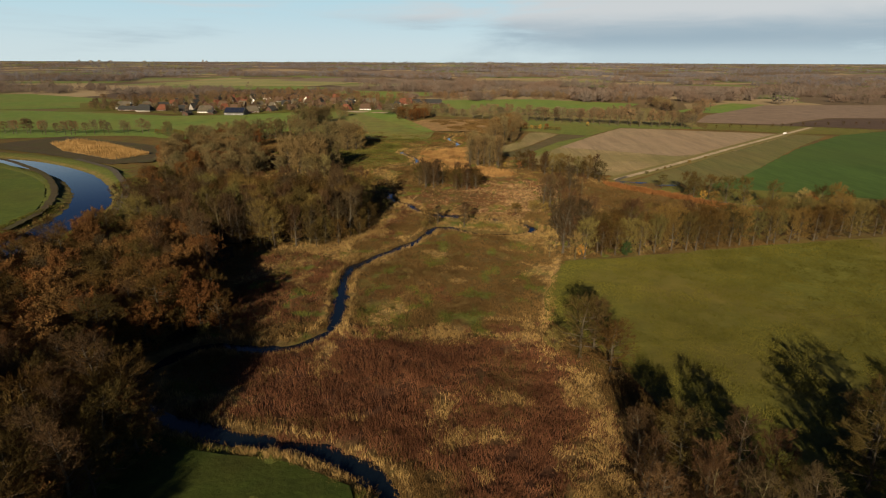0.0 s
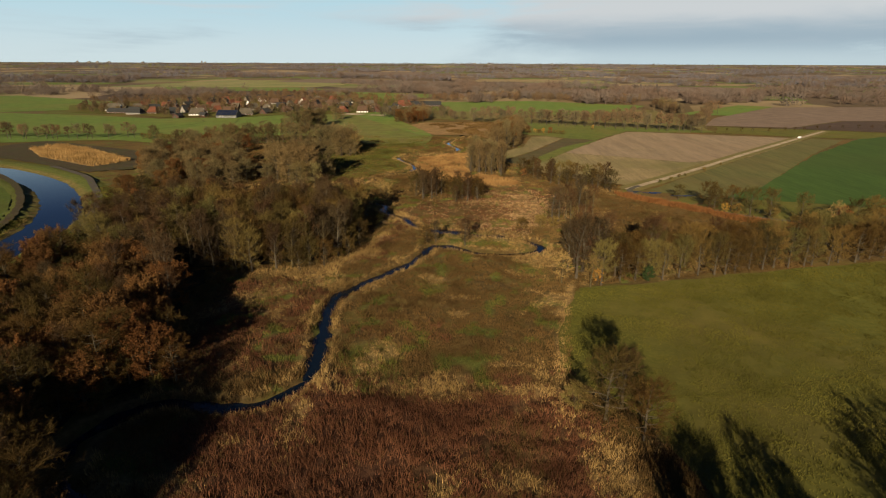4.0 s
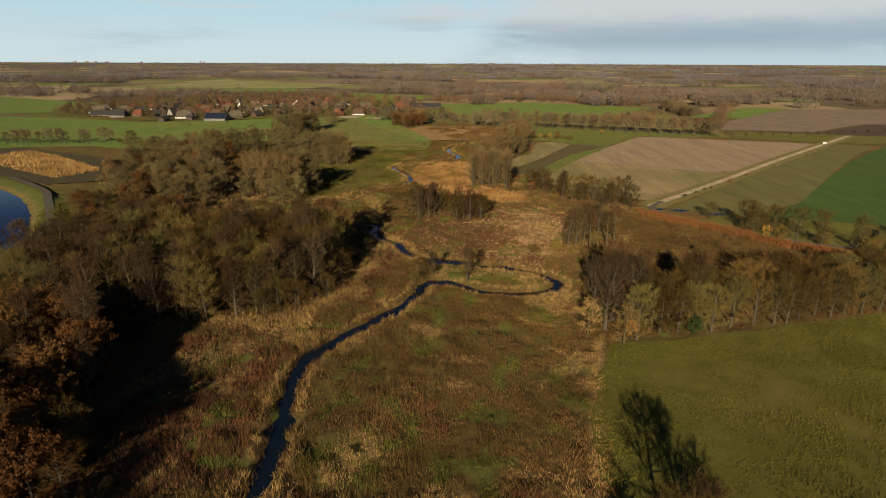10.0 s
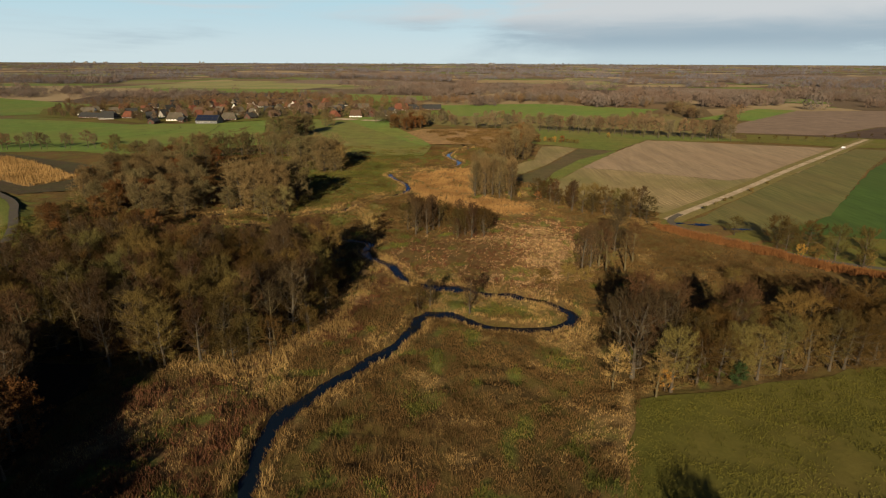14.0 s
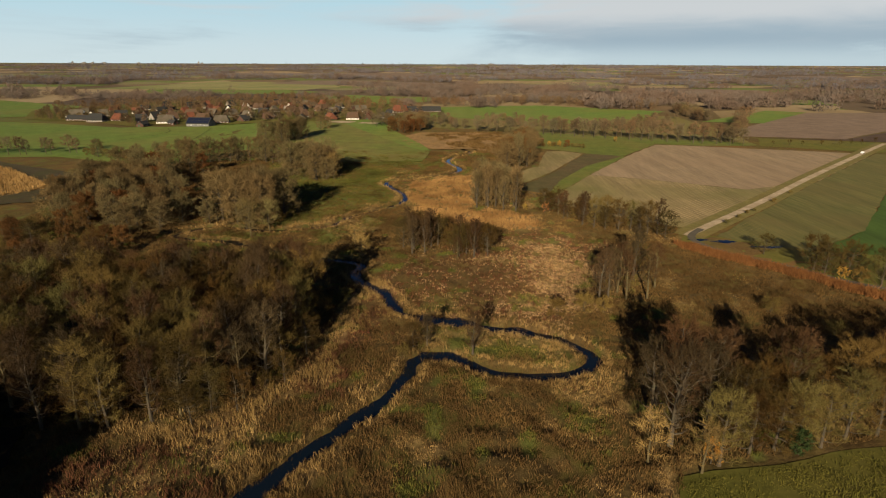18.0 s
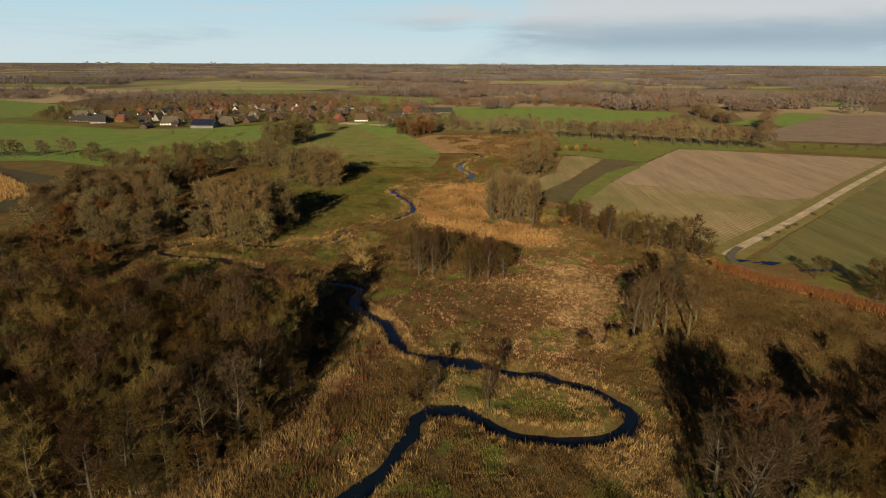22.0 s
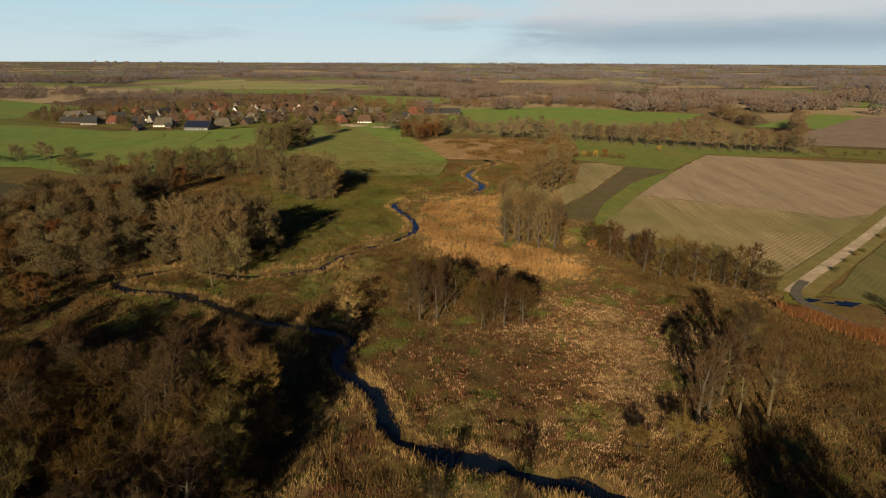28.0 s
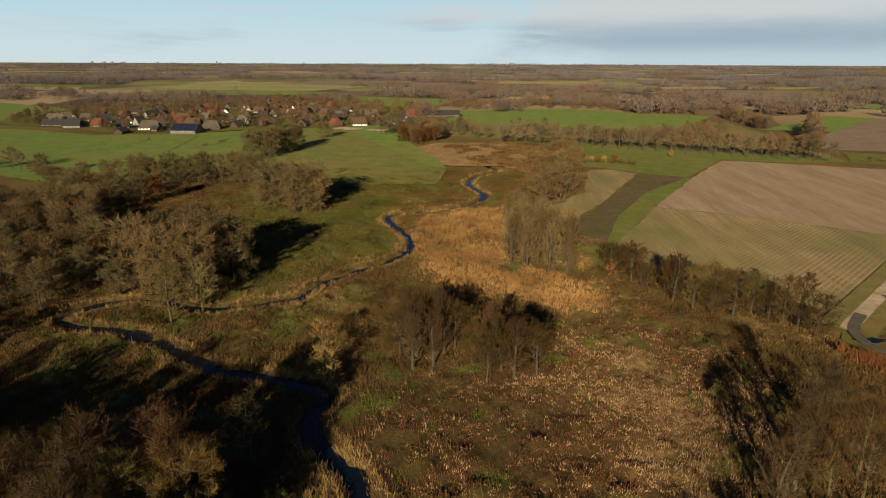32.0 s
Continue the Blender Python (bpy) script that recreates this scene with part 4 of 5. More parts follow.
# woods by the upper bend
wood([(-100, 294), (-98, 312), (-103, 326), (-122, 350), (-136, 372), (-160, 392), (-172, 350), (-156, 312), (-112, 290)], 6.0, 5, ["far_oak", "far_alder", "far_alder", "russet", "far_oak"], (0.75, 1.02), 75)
wood([(-87, 309), (-76, 304), (-68, 306), (-62, 316), (-64, 328), (-80, 328)], 5.6, 6, ["far_oak"], (1.3, 1.5), 18, 0.9)
wood([(-89, 305), (-76, 300), (-66, 302), (-58, 314), (-62, 330), (-82, 331)], 4.4, 57, ["far_oak", "willow"], (0.6, 0.95), 20)
plant("pale", -68, 291, 1.35), plant("pale", -63, 297, 1.2), plant("pale", -24, 264, 0.9)
wood([(-83, 402), (-67, 391), (-57, 397), (-59, 408), (-78, 413)], 5.6, 7, ["far_oak"], (1.2, 1.4), 14)
wood([(-85, 400), (-67, 388), (-54, 395), (-57, 410), (-79, 416)], 5, 58, ["far_oak", "willow"], (0.6, 0.9), 14)
plant("pale", -57, 394, 1.4)
row([(-166, 428), (-134, 447), (-110, 449), (-94, 436)], 4.6, ["far_oak", "far_alder", "far_oak"], (0.95, 1.15), 8, 2.5)
row([(-178, 412), (-160, 400), (-140, 402), (-128, 410)], 6, ["far_oak", "far_oak", "russet"], (0.9, 1.1), 9, 3)
row([(-182, 396), (-176, 372), (-166, 350)], 6, ["far_oak", "willow"], (0.8, 1.0), 39, 3)
wood([(-135, 513), (-121, 518), (-110, 560), (-117, 570)], 6.5, 10, ["far_oak"], (1.1, 1.3), 14)
plant("far_oak", -111, 621, 0.95), plant("far_oak", -106, 626, 0.8)
# beside the brook
for x, y, s, k in ((8, 205, 0.62, "alder"), (-5, 207, 0.5, "oak"), (-2, 209, 0.5, "alder"), (-7, 203, 0.5, "willow"), (-28, 276, 0.75, "pale"), (-25, 279, 0.6, "willow"), (30, 224, 0.8, "willow"), (-24, 232, 0.6, "willow")):
    plant(k, x, y, s)
wood([(-14, 274), (-8, 270), (0, 274), (0, 284), (-10, 286)], 3.4, 12, ["alder", "oak", "alder"], (0.72, 0.86), 10)
wood([(4, 267), (12, 266), (18, 271), (16, 279), (6, 277)], 3.4, 13, ["alder", "oak"], (0.7, 0.86), 10)
plant("birch", 6, 266.5, 0.5)
# tall alders and the tree row on the pasture's edge
for x, y, s in ((39, 174, 1.2), (42, 179, 1.25), (46, 177, 1.1), (49, 182, 1.15), (38, 181, 1.0), (45, 184, 1.05), (41, 186, 0.9)):
    plant("alder", x, y, s)
plant("pale", 41.5, 167.5, 0.85), plant("pale", 34, 170, 0.9), plant("holly", 59, 172, 0.8), plant("gold", 44, 170, 0.5)
row([(46, 170), (80, 178), (110, 185), (142, 193), (240, 216)], 4.4, ["ash", "ash", "oak", "ash"], (0.78, 0.95), 14, 1.0)
row([(50, 178), (84, 187), (112, 194), (150, 203)], 4.6, ["oak", "ash", "oak"], (0.78, 1.0), 15, 2.0)
for x, y, s in ((62, 182, 1.0), (66, 185, 1.05), (64, 188, 0.95), (84, 190, 0.9)):
    plant("alder", x, y, s)
wood([(40, 230), (48, 233), (60, 237), (66, 244), (58, 250), (46, 244)], 4.6, 16, ["alder", "alder", "birch"], (0.8, 1.05), 10)
for x, y, s in ((37, 227, 0.8), (42, 226, 0.7), (48, 262, 0.6), (52, 240, 0.8), (45, 238, 0.7), (60, 256, 0.8), (84, 226, 0.7), (92, 214, 0.6)):
    plant("willow", x, y, s)
# hedge trees along the farm track
row([(112, 258), (126, 243), (142, 232), (166, 222), (210, 214)], 4.2, ["oak", "ash", "oak", "willow", "pale"], (0.72, 0.95), 17, 2.2)
plant("red", 152, 229, 0.9), plant("gold", 117, 249, 0.5), plant("oak", 107, 272, 0.55)
row([(45, 327), (52, 320), (57, 307), (64, 301), (76, 297), (84, 288)], 2.6, ["oak", "alder", "ash", "oak", "ash"], (0.6, 0.88), 18, 2.6)
plant("red", 44, 325, 0.5), plant("birch", 49, 322, 0.6), plant("gold", 36, 328, 0.35)
for x, y, s in ((112, 308, 0.35), (121, 317, 0.3), (128, 324, 0.3), (150, 344, 0.35), (168, 362, 0.3), (133, 328, 0.25)):
    plant("willow", x, y, s)
# poplars and far copses
wood([(15, 329), (32, 325), (34, 336), (26, 364), (16, 360)], 4.2, 19, ["far_alder"], (0.95, 1.15), 26)
wood([(36, 403), (52, 424), (60, 470), (60, 508), (46, 475), (36, 430)], 6.2, 20, ["far_oak", "far_alder", "far_oak", "russet"], (1.15, 1.45), 26)
row([(64, 512), (82, 518), (106, 510)], 2.6, ["gold", "willow", "willow", "russet"], (0.42, 0.55), 21, 1.2)
plant("gold", 136, 543, 0.5)
row([(30, 600), (85, 588), (160, 553), (236, 522)], 9, ["avenue"], (1.1, 1.4), 22, 0.8)
row([(96, 596), (168, 562), (236, 532)], 10, ["avenue"], (1.0, 1.25), 23, 0.8)
row([(248, 524), (300, 528), (352, 545), (440, 560)], 13, ["sapling"], (0.9, 1.2), 24, 0.4)
# by the pasture, near
for x, y, s, k in ((29, 106, 1.08, "oak"), (34, 101, 0.85, "oak"), (33, 110, 0.8, "alder"), (25, 110, 0.8, "willow"), (37, 112, 0.7, "willow")):
    plant(k, x, y, s)
wood([(28, 50), (42, 40), (48, 60), (42, 72), (32, 76), (26, 66)], 4.4, 25, ["alder", "oak", "alder", "birch"], (0.75, 0.95), 18)
wood([(55, 48), (90, 52), (90, 74), (72, 80), (60, 72)], 6, 26, ["oak", "russet", "oak"], (0.85, 1.05), 20)
# west
row([(-380, 470), (-292, 466), (-240, 480)], 6, ["avenue"], (0.8, 1.1), 28, 2)
row([(-236, 470), (-200, 452), (-178, 430)], 6, ["far_oak", "willow"], (0.75, 0.95), 29, 3)
# village and the land behind it
wood([(-430, 700), (-345, 690), (-250, 690), (-160, 700), (-60, 730), (-36, 770), (-460, 770)], 8.5, 30, ["village"], (0.5, 0.85), 120)
GARDEN_MASS = leafy("garden_canopy", (0.095, 0.066, 0.036), (0.19, 0.132, 0.074), by="stand")
grove("village_canopy", [(-460, 774), (-36, 774), (-20, 800), (-50, 900), (-240, 1060), (-400, 950), (-480, 800)], 8.5, 49, ["back"], (0.6, 1.15), "brown trees standing among the rear houses", GARDEN_MASS, 260)
row([(-400, 690), (-345, 702), (-300, 660), (-262, 690), (-200, 690), (-160, 690), (-110, 720), (-60, 715)], 11.0, ["village", "avenue", "village"], (0.4, 0.8), 35, 9)
wood([(-70, 640), (-30, 640), (10, 640), (10, 700), (-30, 720), (-60, 690)], 8, 31, ["avenue", "village"], (0.7, 1.0), 32)
wood([(-48, 600), (-30, 590), (-12, 612), (-28, 650)], 6, 32, ["far_oak", "russet"], (0.85, 1.1), 14)
row([(-4, 640), (30, 625), (66, 640), (120, 660)], 8, ["avenue", "village"], (0.5, 0.8), 33, 3)
row([(236, 560), (262, 600), (300, 680), (330, 720)], 9, ["avenue", "avenue", "village"], (1.0, 1.4), 34, 5)


wood([(112, 632), (168, 690), (236, 740), (262, 730), (205, 640), (150, 604)], 8, 36, ["village", "avenue"], (0.5, 0.85), 36)
wood([(268, 700), (286, 705), (312, 840), (290, 840)], 7, 37, ["village"], (0.7, 1.1), 24)
wood([(40, 668), (72, 660), (80, 712), (46, 726)], 7, 38, ["village", "avenue"], (0.45, 0.75), 14)
grove("meadow_belt", [(-20, 890), (130, 930), (270, 850), (300, 900), (140, 1000), (-30, 960)], 8, 48, ["back"], (0.7, 1.1), "belt of bare trees behind the open meadow", GARDEN_MASS, 110)


# ---- distant woods: one loose canopy of clumps ----
CLEAR = [[(-760, 1250), (-900, 1800), (-420, 1950), (-200, 1450), (-250, 1180), (-600, 1100)], [(-270, 1110), (-204, 1180), (10, 1095), (-10, 1000), (-60, 920)],
         [(255, 560), (300, 660), (450, 830), (1050, 860), (900, 500)], [(-1050, 900), (-720, 1015), (-486, 885), (-380, 740), (-520, 690), (-820, 750)],
         [(-80, 640), (270, 640), (275, 815), (170, 885), (50, 870), (-30, 810)], [(330, 1480), (760, 1520), (900, 1640), (380, 1600)],
         [(270, 700), (330, 686), (460, 825), (420, 856)], [(60, 1700), (260, 1740), (300, 1900), (40, 1860)], [(-480, 860), (-150, 690), (-20, 780), (-250, 1080)]]


def far_woods(name, count, near, far, tris, size, label, seed, material):
    """Stands of bare trees with open land between, each tree a loose ragged crown."""
    rs = np.random.RandomState(seed)
    r = np.exp(rs.uniform(math.log(near), math.log(far), count * 5))
    a = rs.uniform(-0.85, 0.85, count * 5)
    x, y = r * np.sin(a), r * np.cos(a)
    keep = (y > 640) & (y < 4900)
    keep &= ~((x > 60) & (y < 860) & (x < 420))
    keep &= ~((x < -60) & (y < 1000) & (x > -900))
    keep &= lattice(x, y, 150.0, 41) * 0.5 + lattice(x, y, 55.0, 42) * 0.5 > 0.49
    for c in CLEAR + FAR:
        keep &= ~inside(x, y, c)
    x, y = x[keep][:count], y[keep][:count]
    k = len(x)
    z = far_rise(y)
    tall = rs.uniform(0.55, 1.2, k) ** 1.2 * size * (0.6 + 0.8 * lattice(x, y, 90.0, 43))
    v = rs.normal(0, 1, (k, tris, 3))
    v /= np.linalg.norm(v, axis=2)[..., None]
    v *= rs.uniform(0.35, 1.05, (k, tris, 1))
    c = np.stack([x, y, z + tall * 0.52], 1)[:, None, :] + v * (tall * 0.5)[:, None, None] * np.array([1.1, 1.1, 1.0])
    s = (tall * (0.05 if tris > 40 else 0.11))[:, None, None, None]
    tri = c[:, :, None, :] + rs.normal(0, 1, (k, tris, 3, 3)) * s * np.array([1.0, 1.0, 1.5])
    me = tri_mesh(name, tri.reshape(-1, 3, 3), material)
    return tagged(new(name, me), label, "woodland", kind="stuff")


far_woods("far_woods", 4600, 700, 2200, 110, 13, "bare brown woodland in the distance, haze mixed into its brown", 51, FARWOOD_HAZED)
far_woods("horizon_woods", 16000, 1600, 4900, 20, 9.5, "brown woods along the horizon, painted grey-blue for haze", 52, HORIZON_HAZED)


# ---- village ----
field("field_village_green", [(-440, 700), (-345, 672), (-300, 640), (-262, 652), (-215, 652), (-160, 690), (-100, 700), (-30, 730), (0, 830), (-60, 920), (-250, 1080), (-420, 960), (-500, 800)], PASTURE, "grassy gardens round the village houses", 0.03)
def gable(name, w, d, wall_h, ridge, walls, roof_mat, label, hip=0.0, thick=0.35):
    """A farmhouse: walls, steep roof with overhang, chimney, doors and windows."""
    root = new(name)
    bm = bmesh.new()
    bmesh.ops.create_cube(bm, size=1, matrix=Matrix.Translation((0, 0, wall_h / 2)) @ Matrix.Diagonal((w, d, wall_h, 1)))
    part("wall", bm, walls, root)
    for s in (-1, 1):
        g = d / 2 - 0.02
        part("gable_wall", ([(s * (w / 2 - 0.25), -g, wall_h), (s * (w / 2 - 0.25), g, wall_h), (s * (w / 2 - 0.25 - hip * 0.5), 0, ridge - 0.3 - hip * 0.2), (s * (w / 2 - 0.5), -g, wall_h), (s * (w / 2 - 0.5), g, wall_h), (s * (w / 2 - 0.5 - hip * 0.5), 0, ridge - 0.3 - hip * 0.2)], [],
                             [(0, 1, 2), (5, 4, 3), (0, 3, 4, 1), (1, 4, 5, 2), (2, 5, 3, 0)]), walls, root)
    o, e = 0.5, w / 2 + 0.45
    rx = e - hip
    lo = wall_h - 0.35
    top = [(-e, -d / 2 - o, lo), (e, -d / 2 - o, lo), (e, d / 2 + o, lo), (-e, d / 2 + o, lo), (-rx, 0, ridge), (rx, 0, ridge)]
    under = [(x, y, z - thick) for x, y, z in top]
    fs = [(0, 1, 5, 4), (2, 3, 4, 5), (7, 6, 10, 11), (9, 8, 11, 10), (0, 6, 7, 1), (2, 8, 9, 3)]
    fs += [(1, 2, 5), (3, 0, 4), (8, 7, 11), (6, 9, 10)] if hip > 0.3 else []
    fs += [(1, 7, 11, 5), (2, 5, 11, 8), (0, 4, 10, 6), (3, 9, 10, 4)]
    part("roof", (top + under, [], fs), roof_mat, root)
    bm = bmesh.new()
    bmesh.ops.create_cube(bm, size=1, matrix=Matrix.Translation((w * 0.22, 0, ridge + 0.2)) @ Matrix.Diagonal((0.8, 0.8, 1.6, 1)))
    part("chimney", bm, BRICK, root)
    for i in range(max(2, int(w / 3))):
        x = -w / 2 + (i + 0.5) * w / max(2, int(w / 3))
        for s in (-1, 1):
            bm = bmesh.new()
            bmesh.ops.create_cube(bm, size=1, matrix=Matrix.Translation((x, s * (d / 2 + 0.02), 1.5)) @ Matrix.Diagonal((1.2, 0.12, 1.3, 1)))
            frame_ob = part("window", bm, WHITE, root)
            bm = bmesh.new()
            bmesh.ops.create_cube(bm, size=1, matrix=Matrix.Translation((x, s * (d / 2 + 0.07), 1.5)) @ Matrix.Diagonal((1.0, 0.06, 1.1, 1)))
            part("pane", bm, GLASS, frame_ob)
    for s in (-1, 1):
        bm = bmesh.new()
        bmesh.ops.create_cube(bm, size=1, matrix=Matrix.Translation((s * (w / 2 + 0.03), 0.8, 1.05)) @ Matrix.Diagonal((0.12, 1.6, 2.1, 1)))
        part("door", bm, GREEN_PAINT, root)
    tagged(root, label, "house")
    return root


BRICK = plain("red_brick", (0.085, 0.047, 0.034), 0.9, 0, 3.0)
WHITE = plain("white_paint", (0.75, 0.74, 0.70), 0.6)
PLASTER = plain("weathered_plaster", (0.26, 0.24, 0.21), 0.8)
GREEN_PAINT = plain("dark_green_paint", (0.03, 0.07, 0.04), 0.4)
THATCH = surface("grey_thatch", (0.119, 0.101, 0.077), (0.21, 0.182, 0.14), (0.112, 0.105, 0.07), 0.2, 3.0, stretch=(3, 1, 1), dist=0.1)
TILE_RED = surface("orange_roof_tiles", (0.2, 0.075, 0.045), (0.28, 0.112, 0.066), (0.16, 0.07, 0.045), 0.3, 4.0, dist=0.05)
TILE_DARK = surface("dark_roof_tiles", (0.035, 0.038, 0.045), (0.07, 0.07, 0.075), (0.06, 0.065, 0.055), 0.3, 4.0, dist=0.05)
TILE_BROWN = surface("brown_roof_tiles", (0.12, 0.075, 0.05), (0.19, 0.12, 0.08), (0.13, 0.09, 0.06), 0.3, 4.0, dist=0.05)
GLASS = plain("window_glass", (0.03, 0.04, 0.05), 0.08)
PANEL = plain("solar_panel_glass", (0.015, 0.02, 0.04), 0.12)
SHEET = plain("grey_metal_sheet", (0.12, 0.125, 0.12), 0.5, 0.2)

HOUSES = [  # x, y, turn, length, depth, ridge, roof, hip
    (-374, 690, -6, 26, 9, 6, TILE_DARK, 1), (-350, 680, -6, 18, 10, 8.5, TILE_DARK, 2.5), (-333, 688, -4, 12, 9, 8, TILE_RED, 3), (-284, 641, 10, 12, 7, 5, TILE_DARK, 0),
    (-274, 668, 12, 18, 11, 8.5, THATCH, 3), (-262, 655, 80, 8, 6, 5, TILE_DARK, 0), (-222, 674, 14, 16, 11, 8, THATCH, 3), (-250, 700, 5, 16, 10, 7.5, TILE_BROWN, 2),
    (-266, 706, 40, 10, 8, 8, TILE_RED, 2), (-395, 720, 0, 20, 11, 9, THATCH, 3), (-375, 735, 30, 12, 9, 8, THATCH, 2), (-300, 770, -10, 12, 9, 8, TILE_RED, 2), (-282, 800, 70, 10, 8, 9, TILE_RED, 0),
    (-280, 745, 0, 18, 10, 8, TILE_BROWN, 2), (-225, 760, 10, 14, 10, 8.5, TILE_BROWN, 2), (-190, 740, 20, 14, 9, 7, THATCH, 2), (-236, 840, 0, 14, 9, 8, TILE_BROWN, 2), (-264, 960, 20, 14, 9, 8, THATCH, 2),
    (-248, 985, 60, 10, 8, 8, THATCH, 0), (-205, 800, 0, 12, 9, 8, THATCH, 2), (-170, 780, 30, 12, 9, 8, TILE_BROWN, 2), (-148, 702, 15, 14, 9, 7, THATCH, 2), (-152, 735, 60, 10, 8, 8, TILE_BROWN, 1),
    (-118, 704, 55, 12, 9, 8, TILE_RED, 2), (-96, 712, 5, 14, 9, 8, TILE_BROWN, 2), (-66, 728, 0, 12, 8, 7, THATCH, 2), (-52, 800, 8, 20, 12, 9, TILE_RED, 3), (-24, 812, 5, 44, 16, 7, TILE_DARK, 0), (-130, 780, 0, 12, 9, 8, THATCH, 2),
    (-320, 720, 15, 14, 10, 8, TILE_BROWN, 2), (-180, 850, 15, 14, 10, 8, TILE_BROWN, 2), (-310, 850, 15, 14, 10, 8, THATCH, 2)]
house_rng = random.Random(19)
for x, y in scatter([(-410, 690), (-300, 668), (-205, 690), (-60, 715), (-40, 790), (-120, 850), (-240, 1000), (-330, 900), (-430, 780)], 20, 83, 85):
    if all((x - q[0]) ** 2 + (y - q[1]) ** 2 > 250 for q in HOUSES):
        HOUSES.append((x, y, house_rng.uniform(-40, 100), house_rng.uniform(9, 14), house_rng.uniform(7, 9), house_rng.uniform(6.5, 9), house_rng.choice([TILE_DARK, TILE_BROWN, TILE_RED, TILE_DARK, THATCH, TILE_BROWN]), house_rng.choice([0, 0, 1.5])))
ROOF_WORDS = {TILE_BROWN: "brown tiled", TILE_DARK: "dark slate-coloured", TILE_RED: "orange-red tiled", THATCH: "grey thatched"}
for i, (x, y, turn, w, d, ridge, roof, hip) in enumerate(HOUSES):
    turn += 78 if i % 2 and w < 15 else 0
    h = gable("house", w, d, 2.7, ridge, WHITE if i % 5 == 4 else PLASTER if i % 3 == 1 else BRICK, roof, f"village farmhouse with {ROOF_WORDS[roof]} roof", hip)
    h.matrix_basis = pose(x, y, 0.05, 0, 0, turn) @ Matrix.Diagonal((0.95, 0.95, 1.0, 1))

barn = gable("barn", 22, 14, 3.2, 8, SHEET, TILE_DARK, "dark barn with solar panels on its roof", 0)
slope = math.atan2(8 - 2.85, 7.5)
for i in range(4):
    for j in range(2):
        bm = bmesh.new()
        m = Matrix.Translation((0, -7.5, 2.85)) @ Matrix.Rotation(slope, 4, "X") @ Matrix.Translation((-8.1 + i * 5.4, 2.3 + j * 4.0, 0.16))
        bmesh.ops.create_cube(bm, size=1, matrix=m @ Matrix.Diagonal((5.0, 3.7, 0.1, 1)))
        part("solar_panel", bm, PANEL, barn)
tagged(barn, category="barn")
barn.matrix_basis = pose(-232, 648, 0.05, 0, 0, -4)


def make_car():
    root = new("car")
    prof = [(-2.1, 0.35), (-2.15, 0.75), (-1.5, 0.9), (-0.9, 1.42), (0.75, 1.45), (1.5, 0.95), (2.1, 0.8), (2.15, 0.35)]
    vs = [(x, s * (0.88 if z < 1 else 0.72), z) for s in (-1, 1) for x, z in prof]
    k = len(prof)
    fs = [tuple(range(k - 1, -1, -1)), tuple(range(k, 2 * k))] + [(i, (i + 1) % k, (i + 1) % k + k, i + k) for i in range(k)]
    part("body", (vs, [], fs), plain("white_car_paint", (0.8, 0.8, 0.8), 0.25), root)
    for s in (-1, 1):
        part("side_window", ([(-1.1, s * 0.845, 0.98), (1.2, s * 0.845, 0.98), (0.65, s * 0.745, 1.36), (-0.8, s * 0.745, 1.36)], [], [(0, 1, 2, 3)]), GLASS, root)
    for x in (-1.35, 1.35):
        for s in (-1, 1):
            bm = bmesh.new()
            bmesh.ops.create_cone(bm, cap_ends=True, segments=14, radius1=0.34, radius2=0.34, depth=0.24, matrix=Matrix.Translation((x, s * 0.82, 0.34)) @ Matrix.Rotation(math.pi / 2, 4, "X"))
            part("wheel", bm, DARK_RUBBER, root)
    return tagged(root, "white car on the sandy farm track", "car")


DARK_RUBBER = plain("dark_rubber", (0.02, 0.02, 0.02), 0.8)
make_car().matrix_basis = pose(291, 488, 0.39, 0, 0, 42)


# ---- meadow ditches and sand by the village ----
for pts in ([(-262, 498), (-236, 478)], [(-205, 486), (-196, 530), (-205, 590), (-215, 630)], [(-300, 500), (-262, 520), (-238, 585), (-250, 620)], [(-130, 560), (-150, 620), (-170, 660)]):
    ribbon("trim_meadow_ditch", smooth_line(pts, 6.0), 0.22, 0.62, DITCH, "narrow dark ditch across the green meadow", "ditch", 0.15)
for outline in ([(-118, 676), (-92, 672), (-88, 688), (-112, 694)], [(-84, 668), (-64, 664), (-60, 674), (-82, 680)]):
    field("field_sand_patch", outline, SAND, "bare pale sand by the village edge", 0.3, 1.5)


# ---- skyline ----
def distant_tower(x, y, w, h, label):
    root = new("distant_building")
    z = float(far_rise(np.array(y)))
    bm = bmesh.new()
    bmesh.ops.create_cube(bm, size=1, matrix=Matrix.Translation((0, 0, h / 2)) @ Matrix.Diagonal((w, w * 0.6, h, 1)))
    part("wall", bm, PLASTER, root)
    bm = bmesh.new()
    bmesh.ops.create_cube(bm, size=1, matrix=Matrix.Translation((w * 0.15, 0, h + 1.5)) @ Matrix.Diagonal((w * 0.4, w * 0.4, 3, 1)))
    part("roof_house", bm, SHEET, root)
    for k in range(3):
        bm = bmesh.new()
        bmesh.ops.create_cube(bm, size=1, matrix=Matrix.Translation((0, -w * 0.3 - 0.1, h * (0.35 + 0.2 * k))) @ Matrix.Diagonal((w * 0.9, 0.3, h * 0.07, 1)))
        part("window_band", bm, GLASS, root)
    root.matrix_basis = pose(x, y, z)
    tagged(root, label, "building")


